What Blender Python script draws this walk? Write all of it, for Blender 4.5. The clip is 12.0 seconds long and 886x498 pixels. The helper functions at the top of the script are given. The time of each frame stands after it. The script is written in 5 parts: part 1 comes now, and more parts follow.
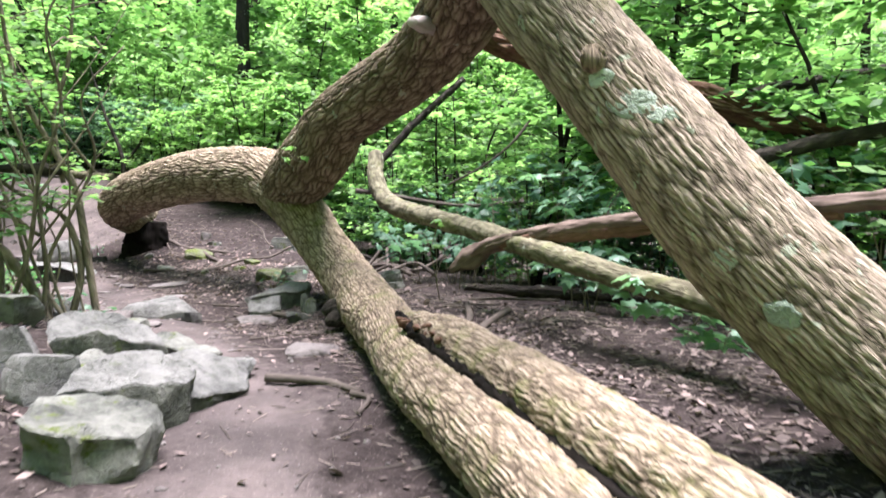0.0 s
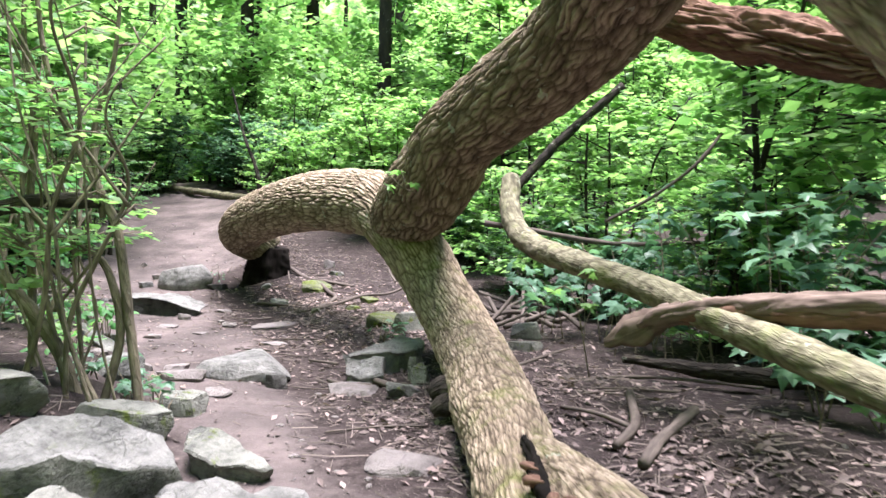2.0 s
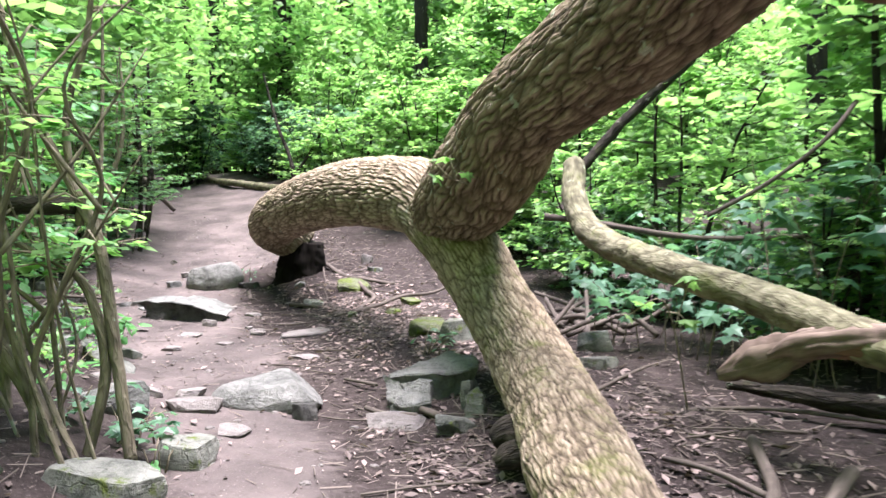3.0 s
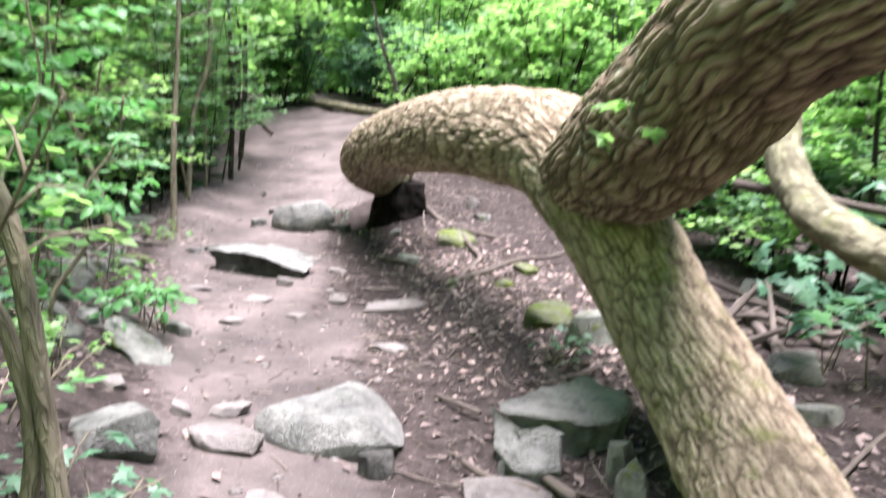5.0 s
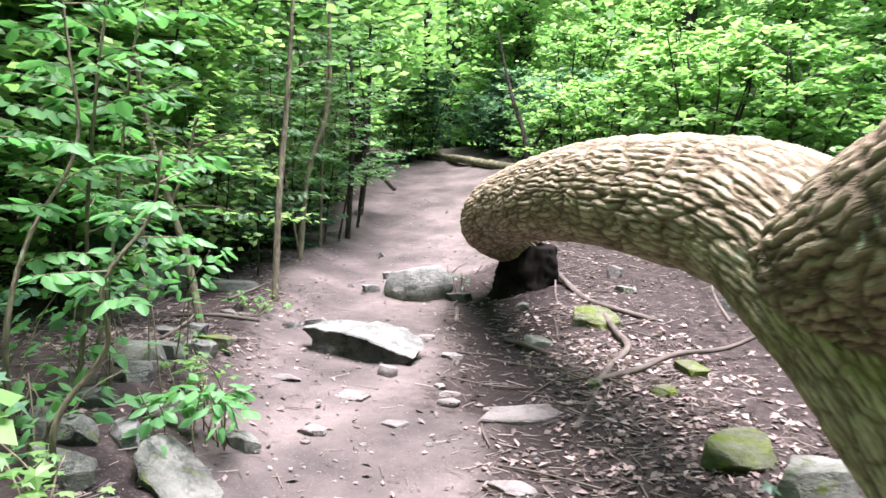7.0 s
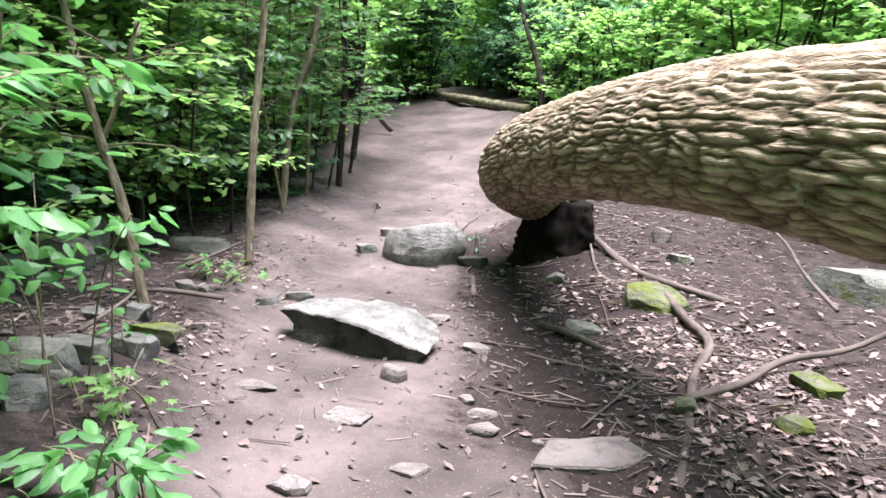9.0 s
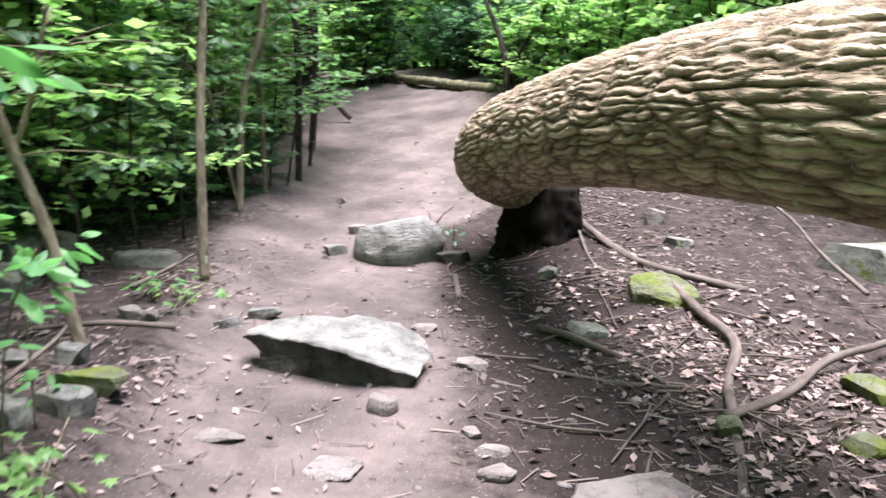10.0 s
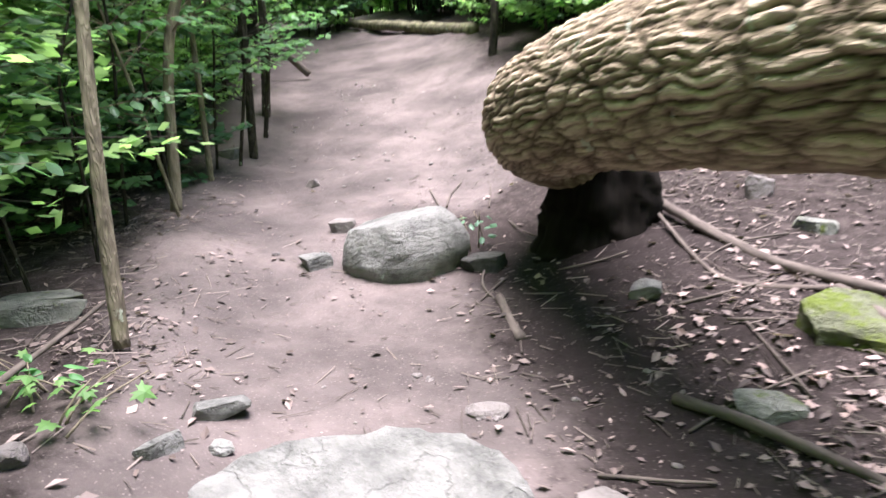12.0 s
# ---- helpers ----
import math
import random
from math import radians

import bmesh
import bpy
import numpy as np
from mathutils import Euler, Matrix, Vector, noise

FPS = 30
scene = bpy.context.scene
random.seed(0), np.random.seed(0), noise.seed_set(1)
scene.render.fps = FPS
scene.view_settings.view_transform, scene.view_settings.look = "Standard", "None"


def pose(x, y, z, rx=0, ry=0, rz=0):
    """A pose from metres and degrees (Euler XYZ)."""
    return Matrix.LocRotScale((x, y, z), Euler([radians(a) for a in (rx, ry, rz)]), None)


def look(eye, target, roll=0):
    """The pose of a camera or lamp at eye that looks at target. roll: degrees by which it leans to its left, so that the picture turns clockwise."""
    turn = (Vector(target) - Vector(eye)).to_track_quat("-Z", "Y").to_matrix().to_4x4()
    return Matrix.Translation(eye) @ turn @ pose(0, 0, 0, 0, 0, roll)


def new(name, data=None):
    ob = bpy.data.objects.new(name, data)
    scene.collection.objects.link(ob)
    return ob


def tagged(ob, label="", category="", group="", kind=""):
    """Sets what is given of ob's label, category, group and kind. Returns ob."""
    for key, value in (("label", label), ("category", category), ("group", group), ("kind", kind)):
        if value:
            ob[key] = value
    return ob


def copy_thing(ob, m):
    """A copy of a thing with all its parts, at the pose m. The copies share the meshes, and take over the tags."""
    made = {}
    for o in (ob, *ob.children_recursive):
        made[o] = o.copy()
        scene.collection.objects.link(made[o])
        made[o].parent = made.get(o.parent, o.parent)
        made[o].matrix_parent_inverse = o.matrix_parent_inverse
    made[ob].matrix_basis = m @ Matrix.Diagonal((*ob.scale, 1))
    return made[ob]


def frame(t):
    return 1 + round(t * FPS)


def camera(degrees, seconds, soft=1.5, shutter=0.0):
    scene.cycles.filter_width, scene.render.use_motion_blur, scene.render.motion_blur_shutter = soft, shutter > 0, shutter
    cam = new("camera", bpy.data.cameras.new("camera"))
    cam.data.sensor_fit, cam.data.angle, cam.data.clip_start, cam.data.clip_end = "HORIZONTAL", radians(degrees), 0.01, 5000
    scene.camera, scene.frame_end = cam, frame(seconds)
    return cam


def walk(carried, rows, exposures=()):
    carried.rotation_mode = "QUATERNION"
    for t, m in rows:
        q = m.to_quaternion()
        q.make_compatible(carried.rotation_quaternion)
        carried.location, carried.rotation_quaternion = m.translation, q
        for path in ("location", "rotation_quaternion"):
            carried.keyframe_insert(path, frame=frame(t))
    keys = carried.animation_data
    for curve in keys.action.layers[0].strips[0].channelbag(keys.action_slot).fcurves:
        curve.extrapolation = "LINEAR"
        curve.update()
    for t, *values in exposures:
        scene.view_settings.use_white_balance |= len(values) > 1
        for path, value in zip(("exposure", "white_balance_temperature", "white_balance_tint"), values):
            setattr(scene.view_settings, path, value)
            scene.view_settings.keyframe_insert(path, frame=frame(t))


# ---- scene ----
cam = camera(63.5, 12.0, shutter=0.4)
PATH = [
    (0, (0.253, 0.617, 1.24), (0.216, 2.613, 1.12), 1.4),
    (0.5, (0.218, 1.035, 1.314), (0.179, 3.034, 1.279), 2.0),
    (1, (0.207, 1.448, 1.316), (0.003, 3.433, 1.171), 2.5),
    (1.5, (0.17, 1.923, 1.357), (-0.182, 3.889, 1.243), 2.0),
    (2, (0.152, 2.376, 1.415), (-0.282, 4.326, 1.335), 2.2),
    (2.5, (0.028, 2.834, 1.472), (-0.467, 4.77, 1.398), 2.2),
    (3, (-0.19, 3.316, 1.49), (-0.727, 5.239, 1.365), 1.1),
    (3.2, (-0.252, 3.51, 1.489), (-0.832, 5.418, 1.338), 1.0),
    (4.8, (-0.784, 4.764, 1.721), (-1.551, 6.599, 1.514), 2.2),
    (5, (-0.855, 4.911, 1.661), (-1.649, 6.714, 1.317), 3.0),
    (5.5, (-1.045, 5.249, 1.645), (-1.88, 6.961, 1.034), 2.6),
    (6, (-1.122, 5.642, 1.662), (-2.133, 7.309, 1.215), 3.1),
    (6.5, (-1.177, 5.893, 1.739), (-2.266, 7.55, 1.481), 2.8),
    (7, (-1.495, 6.093, 1.703), (-2.611, 7.738, 1.484), 2.6),
    (7.2, (-1.625, 6.178, 1.67), (-2.755, 7.811, 1.437), 2.7),
    (8.8, (-2.518, 7.18, 1.646), (-3.586, 8.834, 1.293), 1.8),
    (9, (-2.585, 7.259, 1.618), (-3.655, 8.907, 1.248), 3.9),
    (9.5, (-2.822, 7.477, 1.554), (-3.897, 9.112, 1.141), 4.2),
    (10, (-3.051, 7.737, 1.616), (-4.028, 9.432, 1.204), 1.0),
    (10.5, (-3.265, 8.028, 1.587), (-4.02, 9.83, 1.159), -0.9),
    (11, (-3.608, 8.352, 1.546), (-4.366, 10.152, 1.117), -1.5),
    (11.5, (-4.034, 8.823, 1.536), (-4.861, 10.597, 1.124), -0.2),
    (12, (-4.468, 9.305, 1.555), (-5.336, 11.023, 1.011), -2.3),
]

EXPOSURE = [(t, stops, 6200, 19) for t, stops in ((0.0, 2.7), (1.0, 2.66), (2.0, 2.82), (3.2, 2.96), (5.0, 3.08), (6.2, 3.08), (7.2, 3.05), (9.0, 2.94), (12.0, 2.98))]
walk(cam, [(t, look(eye, target, roll)) for t, eye, target, roll in PATH], EXPOSURE)

# ---- daylight: bright overcast sky over the wood ----
SUN_UP, SUN_ROUND = 85.0, 60.0
world = bpy.data.worlds.new("sky")
scene.world = world
world.use_nodes = True
wn = world.node_tree
sky = wn.nodes.new("ShaderNodeTexSky")
sky.sky_type, sky.sun_disc = "NISHITA", False
sky.sun_elevation, sky.sun_rotation = radians(SUN_UP), radians(SUN_ROUND)
sky.air_density, sky.dust_density = 1.0, 1.0
wn.links.new(sky.outputs["Color"], wn.nodes["Background"].inputs["Color"])
wn.nodes["Background"].inputs["Strength"].default_value = 0.06
sun = new("sun", bpy.data.lights.new("sun", "SUN"))
sun.data.energy, sun.data.angle, sun.data.color = 3.1, radians(38), (1.0, 0.96, 0.94)
a, e = radians(SUN_ROUND), radians(SUN_UP)
sun.matrix_world = look(Vector((math.sin(a) * math.cos(e), math.cos(a) * math.cos(e), math.sin(e))) * 40, (0, 0, 0))

# ---- materials ----
def nodes(name):
    m = bpy.data.materials.new(name)
    m.use_nodes = True
    t = m.node_tree
    return m, t, t.nodes["Principled BSDF"], t.nodes["Material Output"]


def nd(t, kind, **inputs):
    n = t.nodes.new(kind)
    for k, v in inputs.items():
        n.inputs[k].default_value = v
    return n


def coords(t, space):
    if space == "UV":
        return nd(t, "ShaderNodeTexCoord").outputs["UV"]
    if space == "Object":
        return nd(t, "ShaderNodeTexCoord").outputs["Object"]
    return nd(t, "ShaderNodeNewGeometry").outputs["Position"]


def tex(t, where, scale, detail=6.0, rough=0.6, stretch=(1, 1, 1), kind="noise"):
    mp = nd(t, "ShaderNodeMapping", Scale=stretch)
    t.links.new(where, mp.inputs["Vector"])
    if kind == "noise":
        n = nd(t, "ShaderNodeTexNoise", Scale=scale, Detail=detail, Roughness=rough)
        t.links.new(mp.outputs[0], n.inputs["Vector"])
        return n.outputs["Fac"]
    n = nd(t, "ShaderNodeTexVoronoi", Scale=scale)
    t.links.new(mp.outputs[0], n.inputs["Vector"])
    return n.outputs["Distance"]


def ramp(t, fac, stops):
    r = t.nodes.new("ShaderNodeValToRGB")
    el = r.color_ramp.elements
    while len(el) < len(stops):
        el.new(0.5)
    for k, (p, c) in zip(el, stops):
        k.position, k.color = p, (*c, 1)
    t.links.new(fac, r.inputs["Fac"])
    return r.outputs["Color"]


def blend(t, fac, c1, c2, mode="MIX"):
    m = t.nodes.new("ShaderNodeMix")
    m.data_type, m.blend_type = "RGBA", mode
    for sock, v in ((m.inputs[0], fac), (m.inputs[6], c1), (m.inputs[7], c2)):
        if isinstance(v, (int, float)):
            sock.default_value = v
        elif isinstance(v, tuple):
            sock.default_value = (*v, 1)
        else:
            t.links.new(v, sock)
    return m.outputs[2]


def step(t, fac, lo, hi):
    n = nd(t, "ShaderNodeMapRange")
    n.inputs["From Min"].default_value, n.inputs["From Max"].default_value = lo, hi
    t.links.new(fac, n.inputs["Value"])
    return n.outputs["Result"]


def math_node(t, op, x, y):
    n = t.nodes.new("ShaderNodeMath")
    n.operation = op
    for sock, v in zip(n.inputs, (x, y)):
        if isinstance(v, (int, float)):
            sock.default_value = v
        else:
            t.links.new(v, sock)
    return n.outputs[0]


def bump(t, bsdf, height, strength, distance, under=None):
    b = nd(t, "ShaderNodeBump", Strength=strength, Distance=distance)
    t.links.new(height, b.inputs["Height"])
    if under:
        t.links.new(under, b.inputs["Normal"])
    t.links.new(b.outputs[0], bsdf.inputs["Normal"])
    return b.outputs[0]


def attr(t, name):
    n = t.nodes.new("ShaderNodeAttribute")
    n.attribute_name = name
    return n.outputs["Fac"]


def bark_material(name, furrow, ridge, pale, moss=0.35, moss_colour=(0.11, 0.13, 0.03), lichen_at=0.66, pitch=22, cracked=0.6):
    m, t, b, _ = nodes(name)
    uv, pos = coords(t, "UV"), coords(t, "World")
    fine = tex(t, uv, 60, 6, 0.65, (1, 0.35, 1))
    broad = tex(t, pos, 2.2, 4)
    col = ramp(t, attr(t, "ridge"), [(0.12, furrow), (0.36, tuple(0.6 * f + 0.4 * r for f, r in zip(furrow, ridge))), (0.62, ridge), (0.92, pale)])
    # wavy furrows between the ridges, along the limb
    along = t.nodes.new("ShaderNodeAttribute")
    along.attribute_name = "grain"
    cracks = None
    for scale, wide, weight in ((pitch, 0.05, 1.0), (pitch * 1.9, 0.045, 0.7)):
        n = tex(t, along.outputs["Vector"], scale, 2.0, 0.5, (1, 1, 0.16))
        c = math_node(t, "MULTIPLY", step(t, math_node(t, "ABSOLUTE", math_node(t, "SUBTRACT", n, 0.5), 0.0), wide, 0.0), weight)
        cracks = c if cracks is None else math_node(t, "MAXIMUM", cracks, c)
    col = blend(t, math_node(t, "MULTIPLY", cracks, cracked), col, furrow)
    col = blend(t, math_node(t, "MULTIPLY", step(t, fine, 0.4, 0.75), 0.35), col, furrow)
    col = blend(t, math_node(t, "MULTIPLY", step(t, broad, 0.45, 0.7), 0.35), col, tuple(0.6 * c for c in ridge))
    # moss and lichen in patches
    patch = math_node(t, "MULTIPLY", step(t, tex(t, pos, 5.0, 6, 0.7), 0.60 - 0.12 * moss, 0.72), moss)
    col = blend(t, patch, col, moss_colour)
    lichen = math_node(t, "MULTIPLY", step(t, tex(t, pos, 7.5, 5, 0.6, (1, 1.3, 0.8)), lichen_at, lichen_at + 0.025), 0.7)
    col = blend(t, lichen, col, (0.33, 0.36, 0.28))
    t.links.new(col, b.inputs["Base Color"])
    b.inputs["Roughness"].default_value = 0.9
    b.inputs["Specular IOR Level"].default_value = 0.15
    relief = math_node(t, "SUBTRACT", math_node(t, "MULTIPLY", fine, 0.35), math_node(t, "MULTIPLY", cracks, cracked * 1.4))
    bump(t, b, relief, 0.8, 0.02)
    return m


def rock_material(name, dark, light, moss=0.2):
    m, t, b, _ = nodes(name)
    ob = coords(t, "World")
    big, fine = tex(t, ob, 3.5, 8, 0.65), tex(t, ob, 45, 6, 0.7)
    veins = tex(t, ob, 5, 8, 0.6, (1, 1, 6))
    col = ramp(t, big, [(0.34, dark), (0.46, tuple(0.45 * p + 0.55 * q for p, q in zip(dark, light))), (0.6, light)])
    col = blend(t, math_node(t, "MULTIPLY", step(t, veins, 0.52, 0.68), 0.28), col, tuple(0.55 * c for c in dark))
    col = blend(t, math_node(t, "MULTIPLY", step(t, fine, 0.5, 0.75), 0.35), col, tuple(1.3 * c for c in light))
    line = tex(t, ob, 2.6, 5, 0.55, (1, 1, 1.8))
    crack = step(t, math_node(t, "ABSOLUTE", math_node(t, "SUBTRACT", line, 0.5), 0.0), 0.012, 0.002)
    col = blend(t, math_node(t, "MULTIPLY", crack, 0.2), col, tuple(0.3 * c for c in dark))
    stain = step(t, tex(t, ob, 11, 7, 0.7, (1, 1, 0.6)), 0.52, 0.66)
    col = blend(t, math_node(t, "MULTIPLY", stain, 0.5), col, tuple(0.75 * c for c in dark))
    mossy = math_node(t, "MULTIPLY", step(t, tex(t, ob, 6, 6, 0.7), 0.66 - 0.22 * moss, 0.74 - 0.2 * moss), min(1.0, moss * 2.5))
    col = blend(t, mossy, col, blend(t, fine, (0.05, 0.07, 0.012), (0.14, 0.17, 0.035)))
    t.links.new(col, b.inputs["Base Color"])
    b.inputs["Roughness"].default_value = 0.85
    b.inputs["Specular IOR Level"].default_value = 0.2
    bump(t, b, math_node(t, "SUBTRACT", math_node(t, "ADD", fine, math_node(t, "MULTIPLY", veins, 0.7)), math_node(t, "MULTIPLY", crack, 0.3)), 0.9, 0.035)
    return m


def wood_material(name, dark, light, scale=20):
    m, t, b, _ = nodes(name)
    uv = coords(t, "UV")
    g = tex(t, uv, scale, 6, 0.65, (1, 0.12, 1))
    col = ramp(t, g, [(0.25, dark), (0.75, light)])
    spot = tex(t, coords(t, "World"), 6, 4)
    col = blend(t, math_node(t, "MULTIPLY", step(t, spot, 0.5, 0.75), 0.5), col, tuple(0.5 * c for c in dark))
    t.links.new(col, b.inputs["Base Color"])
    b.inputs["Roughness"].default_value = 0.9
    b.inputs["Specular IOR Level"].default_value = 0.08
    bump(t, b, g, 0.6, 0.006)
    return m


def leaf_material(name, dark, light, through_light=0.45, rough=0.45, middle=0.5):
    m, t, b, out = nodes(name)
    geo = nd(t, "ShaderNodeNewGeometry")
    info = nd(t, "ShaderNodeObjectInfo")
    f = math_node(t, "ADD", math_node(t, "MULTIPLY", geo.outputs["Random Per Island"], 0.65), math_node(t, "MULTIPLY", info.outputs["Random"], 0.35))
    col = ramp(t, f, [(0.1, dark), (0.55, tuple(p + middle * (q - p) for p, q in zip(dark, light))), (0.95, light)])
    fine = tex(t, geo.outputs["Position"], 90, 3)
    col = blend(t, math_node(t, "MULTIPLY", fine, 0.3), col, tuple(0.6 * c for c in dark))
    t.links.new(col, b.inputs["Base Color"])
    b.inputs["Roughness"].default_value = rough
    b.inputs["Specular IOR Level"].default_value = 0.35
    tr = t.nodes.new("ShaderNodeBsdfTranslucent")
    t.links.new(blend(t, 1.0, col, (1.45, 1.65, 1.1), "MULTIPLY"), tr.inputs["Color"])
    mx = nd(t, "ShaderNodeMixShader", Fac=through_light)
    t.links.new(b.outputs[0], mx.inputs[1])
    t.links.new(tr.outputs[0], mx.inputs[2])
    t.links.new(mx.outputs[0], out.inputs["Surface"])
    return m


def soil_material():
    m, t, b, _ = nodes("soil")
    pos = coords(t, "World")
    big, mid, fine = tex(t, pos, 1.1, 6, 0.6), tex(t, pos, 9, 8, 0.7), tex(t, pos, 70, 6, 0.75)
    trodden = ramp(t, big, [(0.34, (0.054, 0.045, 0.043)), (0.5, (0.09, 0.074, 0.07)), (0.64, (0.135, 0.109, 0.103))])
    trodden = blend(t, math_node(t, "MULTIPLY", step(t, mid, 0.5, 0.7), 0.45), trodden, (0.066, 0.051, 0.048))
    humus = ramp(t, mid, [(0.3, (0.013, 0.01, 0.009)), (0.55, (0.04, 0.031, 0.029)), (0.75, (0.09, 0.071, 0.065))])
    edge = math_node(t, "ADD", attr(t, "trodden"), math_node(t, "MULTIPLY", math_node(t, "SUBTRACT", mid, 0.5), 1.3))
    col = blend(t, step(t, edge, 0.2, 0.85), humus, trodden)
    col = blend(t, math_node(t, "MULTIPLY", step(t, fine, 0.55, 0.75), 0.35), col, (0.22, 0.185, 0.175))
    # shade of the trunk, painted black into the soil colour
    shade_mask = math_node(t, "MULTIPLY", attr(t, "trunk_shade"), math_node(t, "ADD", math_node(t, "MULTIPLY", step(t, mid, 0.3, 0.6), 0.6), 0.4))
    col = blend(t, math_node(t, "MULTIPLY", shade_mask, 0.85), col, (0.012, 0.009, 0.0085))
    speck = tex(t, pos, 38, 3, 0.5, (1, 1, 1), "cells")
    col = blend(t, math_node(t, "MULTIPLY", step(t, speck, 0.2, 0.1), 0.3), col, (0.3, 0.25, 0.23))
    t.links.new(col, b.inputs["Base Color"])
    b.inputs["Roughness"].default_value = 0.95
    b.inputs["Specular IOR Level"].default_value = 0.08
    under = bump(t, b, mid, 0.5, 0.05)
    bump(t, b, fine, 0.6, 0.015, under)
    return m


BARK = bark_material("furrowed_bark", (0.042, 0.028, 0.018), (0.29, 0.225, 0.16), (0.47, 0.38, 0.285), 0.2, pitch=30, cracked=0.2)
# darker copy of the trunk bark, holding the shade of the limb's underside
BARK_LIMB_SHADED = bark_material("shade_darkened_bark", (0.034, 0.024, 0.016), (0.2, 0.15, 0.104), (0.34, 0.27, 0.195), 0.3, pitch=30, cracked=0.2)
BARK_LICHEN = bark_material("lichened_bark", (0.05, 0.036, 0.025), (0.32, 0.252, 0.195), (0.42, 0.34, 0.27), 0.4, (0.15, 0.145, 0.04), 0.63, 34, 0.25)
BARK_MOSSY = bark_material("mossy_bark", (0.05, 0.036, 0.024), (0.28, 0.216, 0.155), (0.40, 0.322, 0.24), 0.7, (0.12, 0.14, 0.028), 0.69, 40, 0.25)
BARK_DARK = bark_material("dark_bark", (0.012, 0.01, 0.008), (0.045, 0.037, 0.03), (0.09, 0.075, 0.06), 0.3)
BARK_SMOOTH = bark_material("smooth_bark", (0.08, 0.066, 0.048), (0.19, 0.157, 0.115), (0.27, 0.228, 0.17), 0.3, cracked=0.25)
BARK_LOG = bark_material("pale_log_bark", (0.06, 0.052, 0.034), (0.18, 0.165, 0.108), (0.265, 0.245, 0.172), 0.55, (0.13, 0.15, 0.045), 0.66, 22, 0.15)
TORN = wood_material("torn_wood", (0.045, 0.022, 0.015), (0.25, 0.15, 0.11), 30)
DEADWOOD = wood_material("grey_deadwood", (0.03, 0.025, 0.022), (0.165, 0.135, 0.117))
PALEWOOD = wood_material("bleached_wood", (0.22, 0.19, 0.17), (0.55, 0.49, 0.45))
# near-black colour that stands in for deep shade under and between the wood
SHADE_BLACK = wood_material("painted_shade_black", (0.003, 0.0025, 0.002), (0.014, 0.011, 0.009))
ROTTEN = wood_material("rotten_wood", (0.04, 0.027, 0.021), (0.23, 0.175, 0.145))
ROCK = rock_material("grey_rock", (0.075, 0.075, 0.07), (0.22, 0.214, 0.2), 0.1)
# mossy and layered rock for slab sides, with their shade in the colour
ROCK_FACE = rock_material("mossy_shaded_face", (0.03, 0.032, 0.026), (0.125, 0.125, 0.105), 0.35)
ROCK_EDGE = rock_material("dark_rock_shaded_edge", (0.018, 0.017, 0.016), (0.085, 0.08, 0.074), 0.0)
ROCK_MOSS = rock_material("mossy_rock", (0.05, 0.052, 0.047), (0.23, 0.228, 0.2), 0.4)
ROCK_GREEN = rock_material("moss_covered_rock", (0.05, 0.055, 0.03), (0.15, 0.155, 0.1), 0.85)
ROCK_PALE = rock_material("pale_rock", (0.115, 0.1, 0.094), (0.215, 0.19, 0.18), 0.0)
LICHEN = rock_material("lichen", (0.3, 0.35, 0.28), (0.5, 0.55, 0.46), 0.0)
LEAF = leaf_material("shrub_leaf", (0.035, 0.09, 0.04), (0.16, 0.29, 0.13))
# LEAF_BRIGHT and LEAF_DEEP carry sunlight and shade in the leaf colour
LEAF_BRIGHT = leaf_material("sun_tinted_leaf", (0.09, 0.2, 0.06), (0.34, 0.5, 0.2), 0.55)
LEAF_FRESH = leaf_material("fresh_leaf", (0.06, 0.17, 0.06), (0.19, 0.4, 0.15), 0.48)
LEAF_DEEP = leaf_material("shade_tinted_leaf", (0.022, 0.065, 0.034), (0.075, 0.17, 0.085), 0.3)
LEAF_MAPLE = leaf_material("maple_leaf", (0.05, 0.125, 0.075), (0.2, 0.34, 0.21), 0.38, 0.4)
# maple leaf colour paled to imitate the sheen on the leaves
LEAF_SHEEN = leaf_material("maple_leaf_painted_sheen", (0.13, 0.26, 0.15), (0.32, 0.48, 0.32), 0.4, 0.35)
LITTER = leaf_material("dead_leaf", (0.035, 0.024, 0.02), (0.47, 0.355, 0.325), 0.1, 0.7, 0.28)
SOIL = soil_material()

# ---- geometry helpers ----
def lattice(ix, iy, iz, seed):
    h = (ix * 374761393 + iy * 668265263 + iz * 2147483647 + seed * 1274126177) & 0xFFFFFFFF
    h = ((h ^ (h >> 13)) * 1103515245) & 0xFFFFFFFF
    return ((h ^ (h >> 16)) & 0xFFFF) / 32767.5 - 1.0


def vnoise(p, seed=0):
    p = np.asarray(p, float)
    i = np.floor(p).astype(np.int64)
    f = p - i
    f = f * f * (3 - 2 * f)
    out = 0.0
    for dx in (0, 1):
        for dy in (0, 1):
            for dz in (0, 1):
                w = (f[..., 0] if dx else 1 - f[..., 0]) * (f[..., 1] if dy else 1 - f[..., 1]) * (f[..., 2] if dz else 1 - f[..., 2])
                out = out + w * lattice(i[..., 0] + dx, i[..., 1] + dy, i[..., 2] + dz, seed)
    return out


def fbm(p, seed=0, octaves=4):
    p = np.asarray(p, float)
    return sum(vnoise(p * 2 ** k, seed + k) * 0.5 ** k for k in range(octaves))


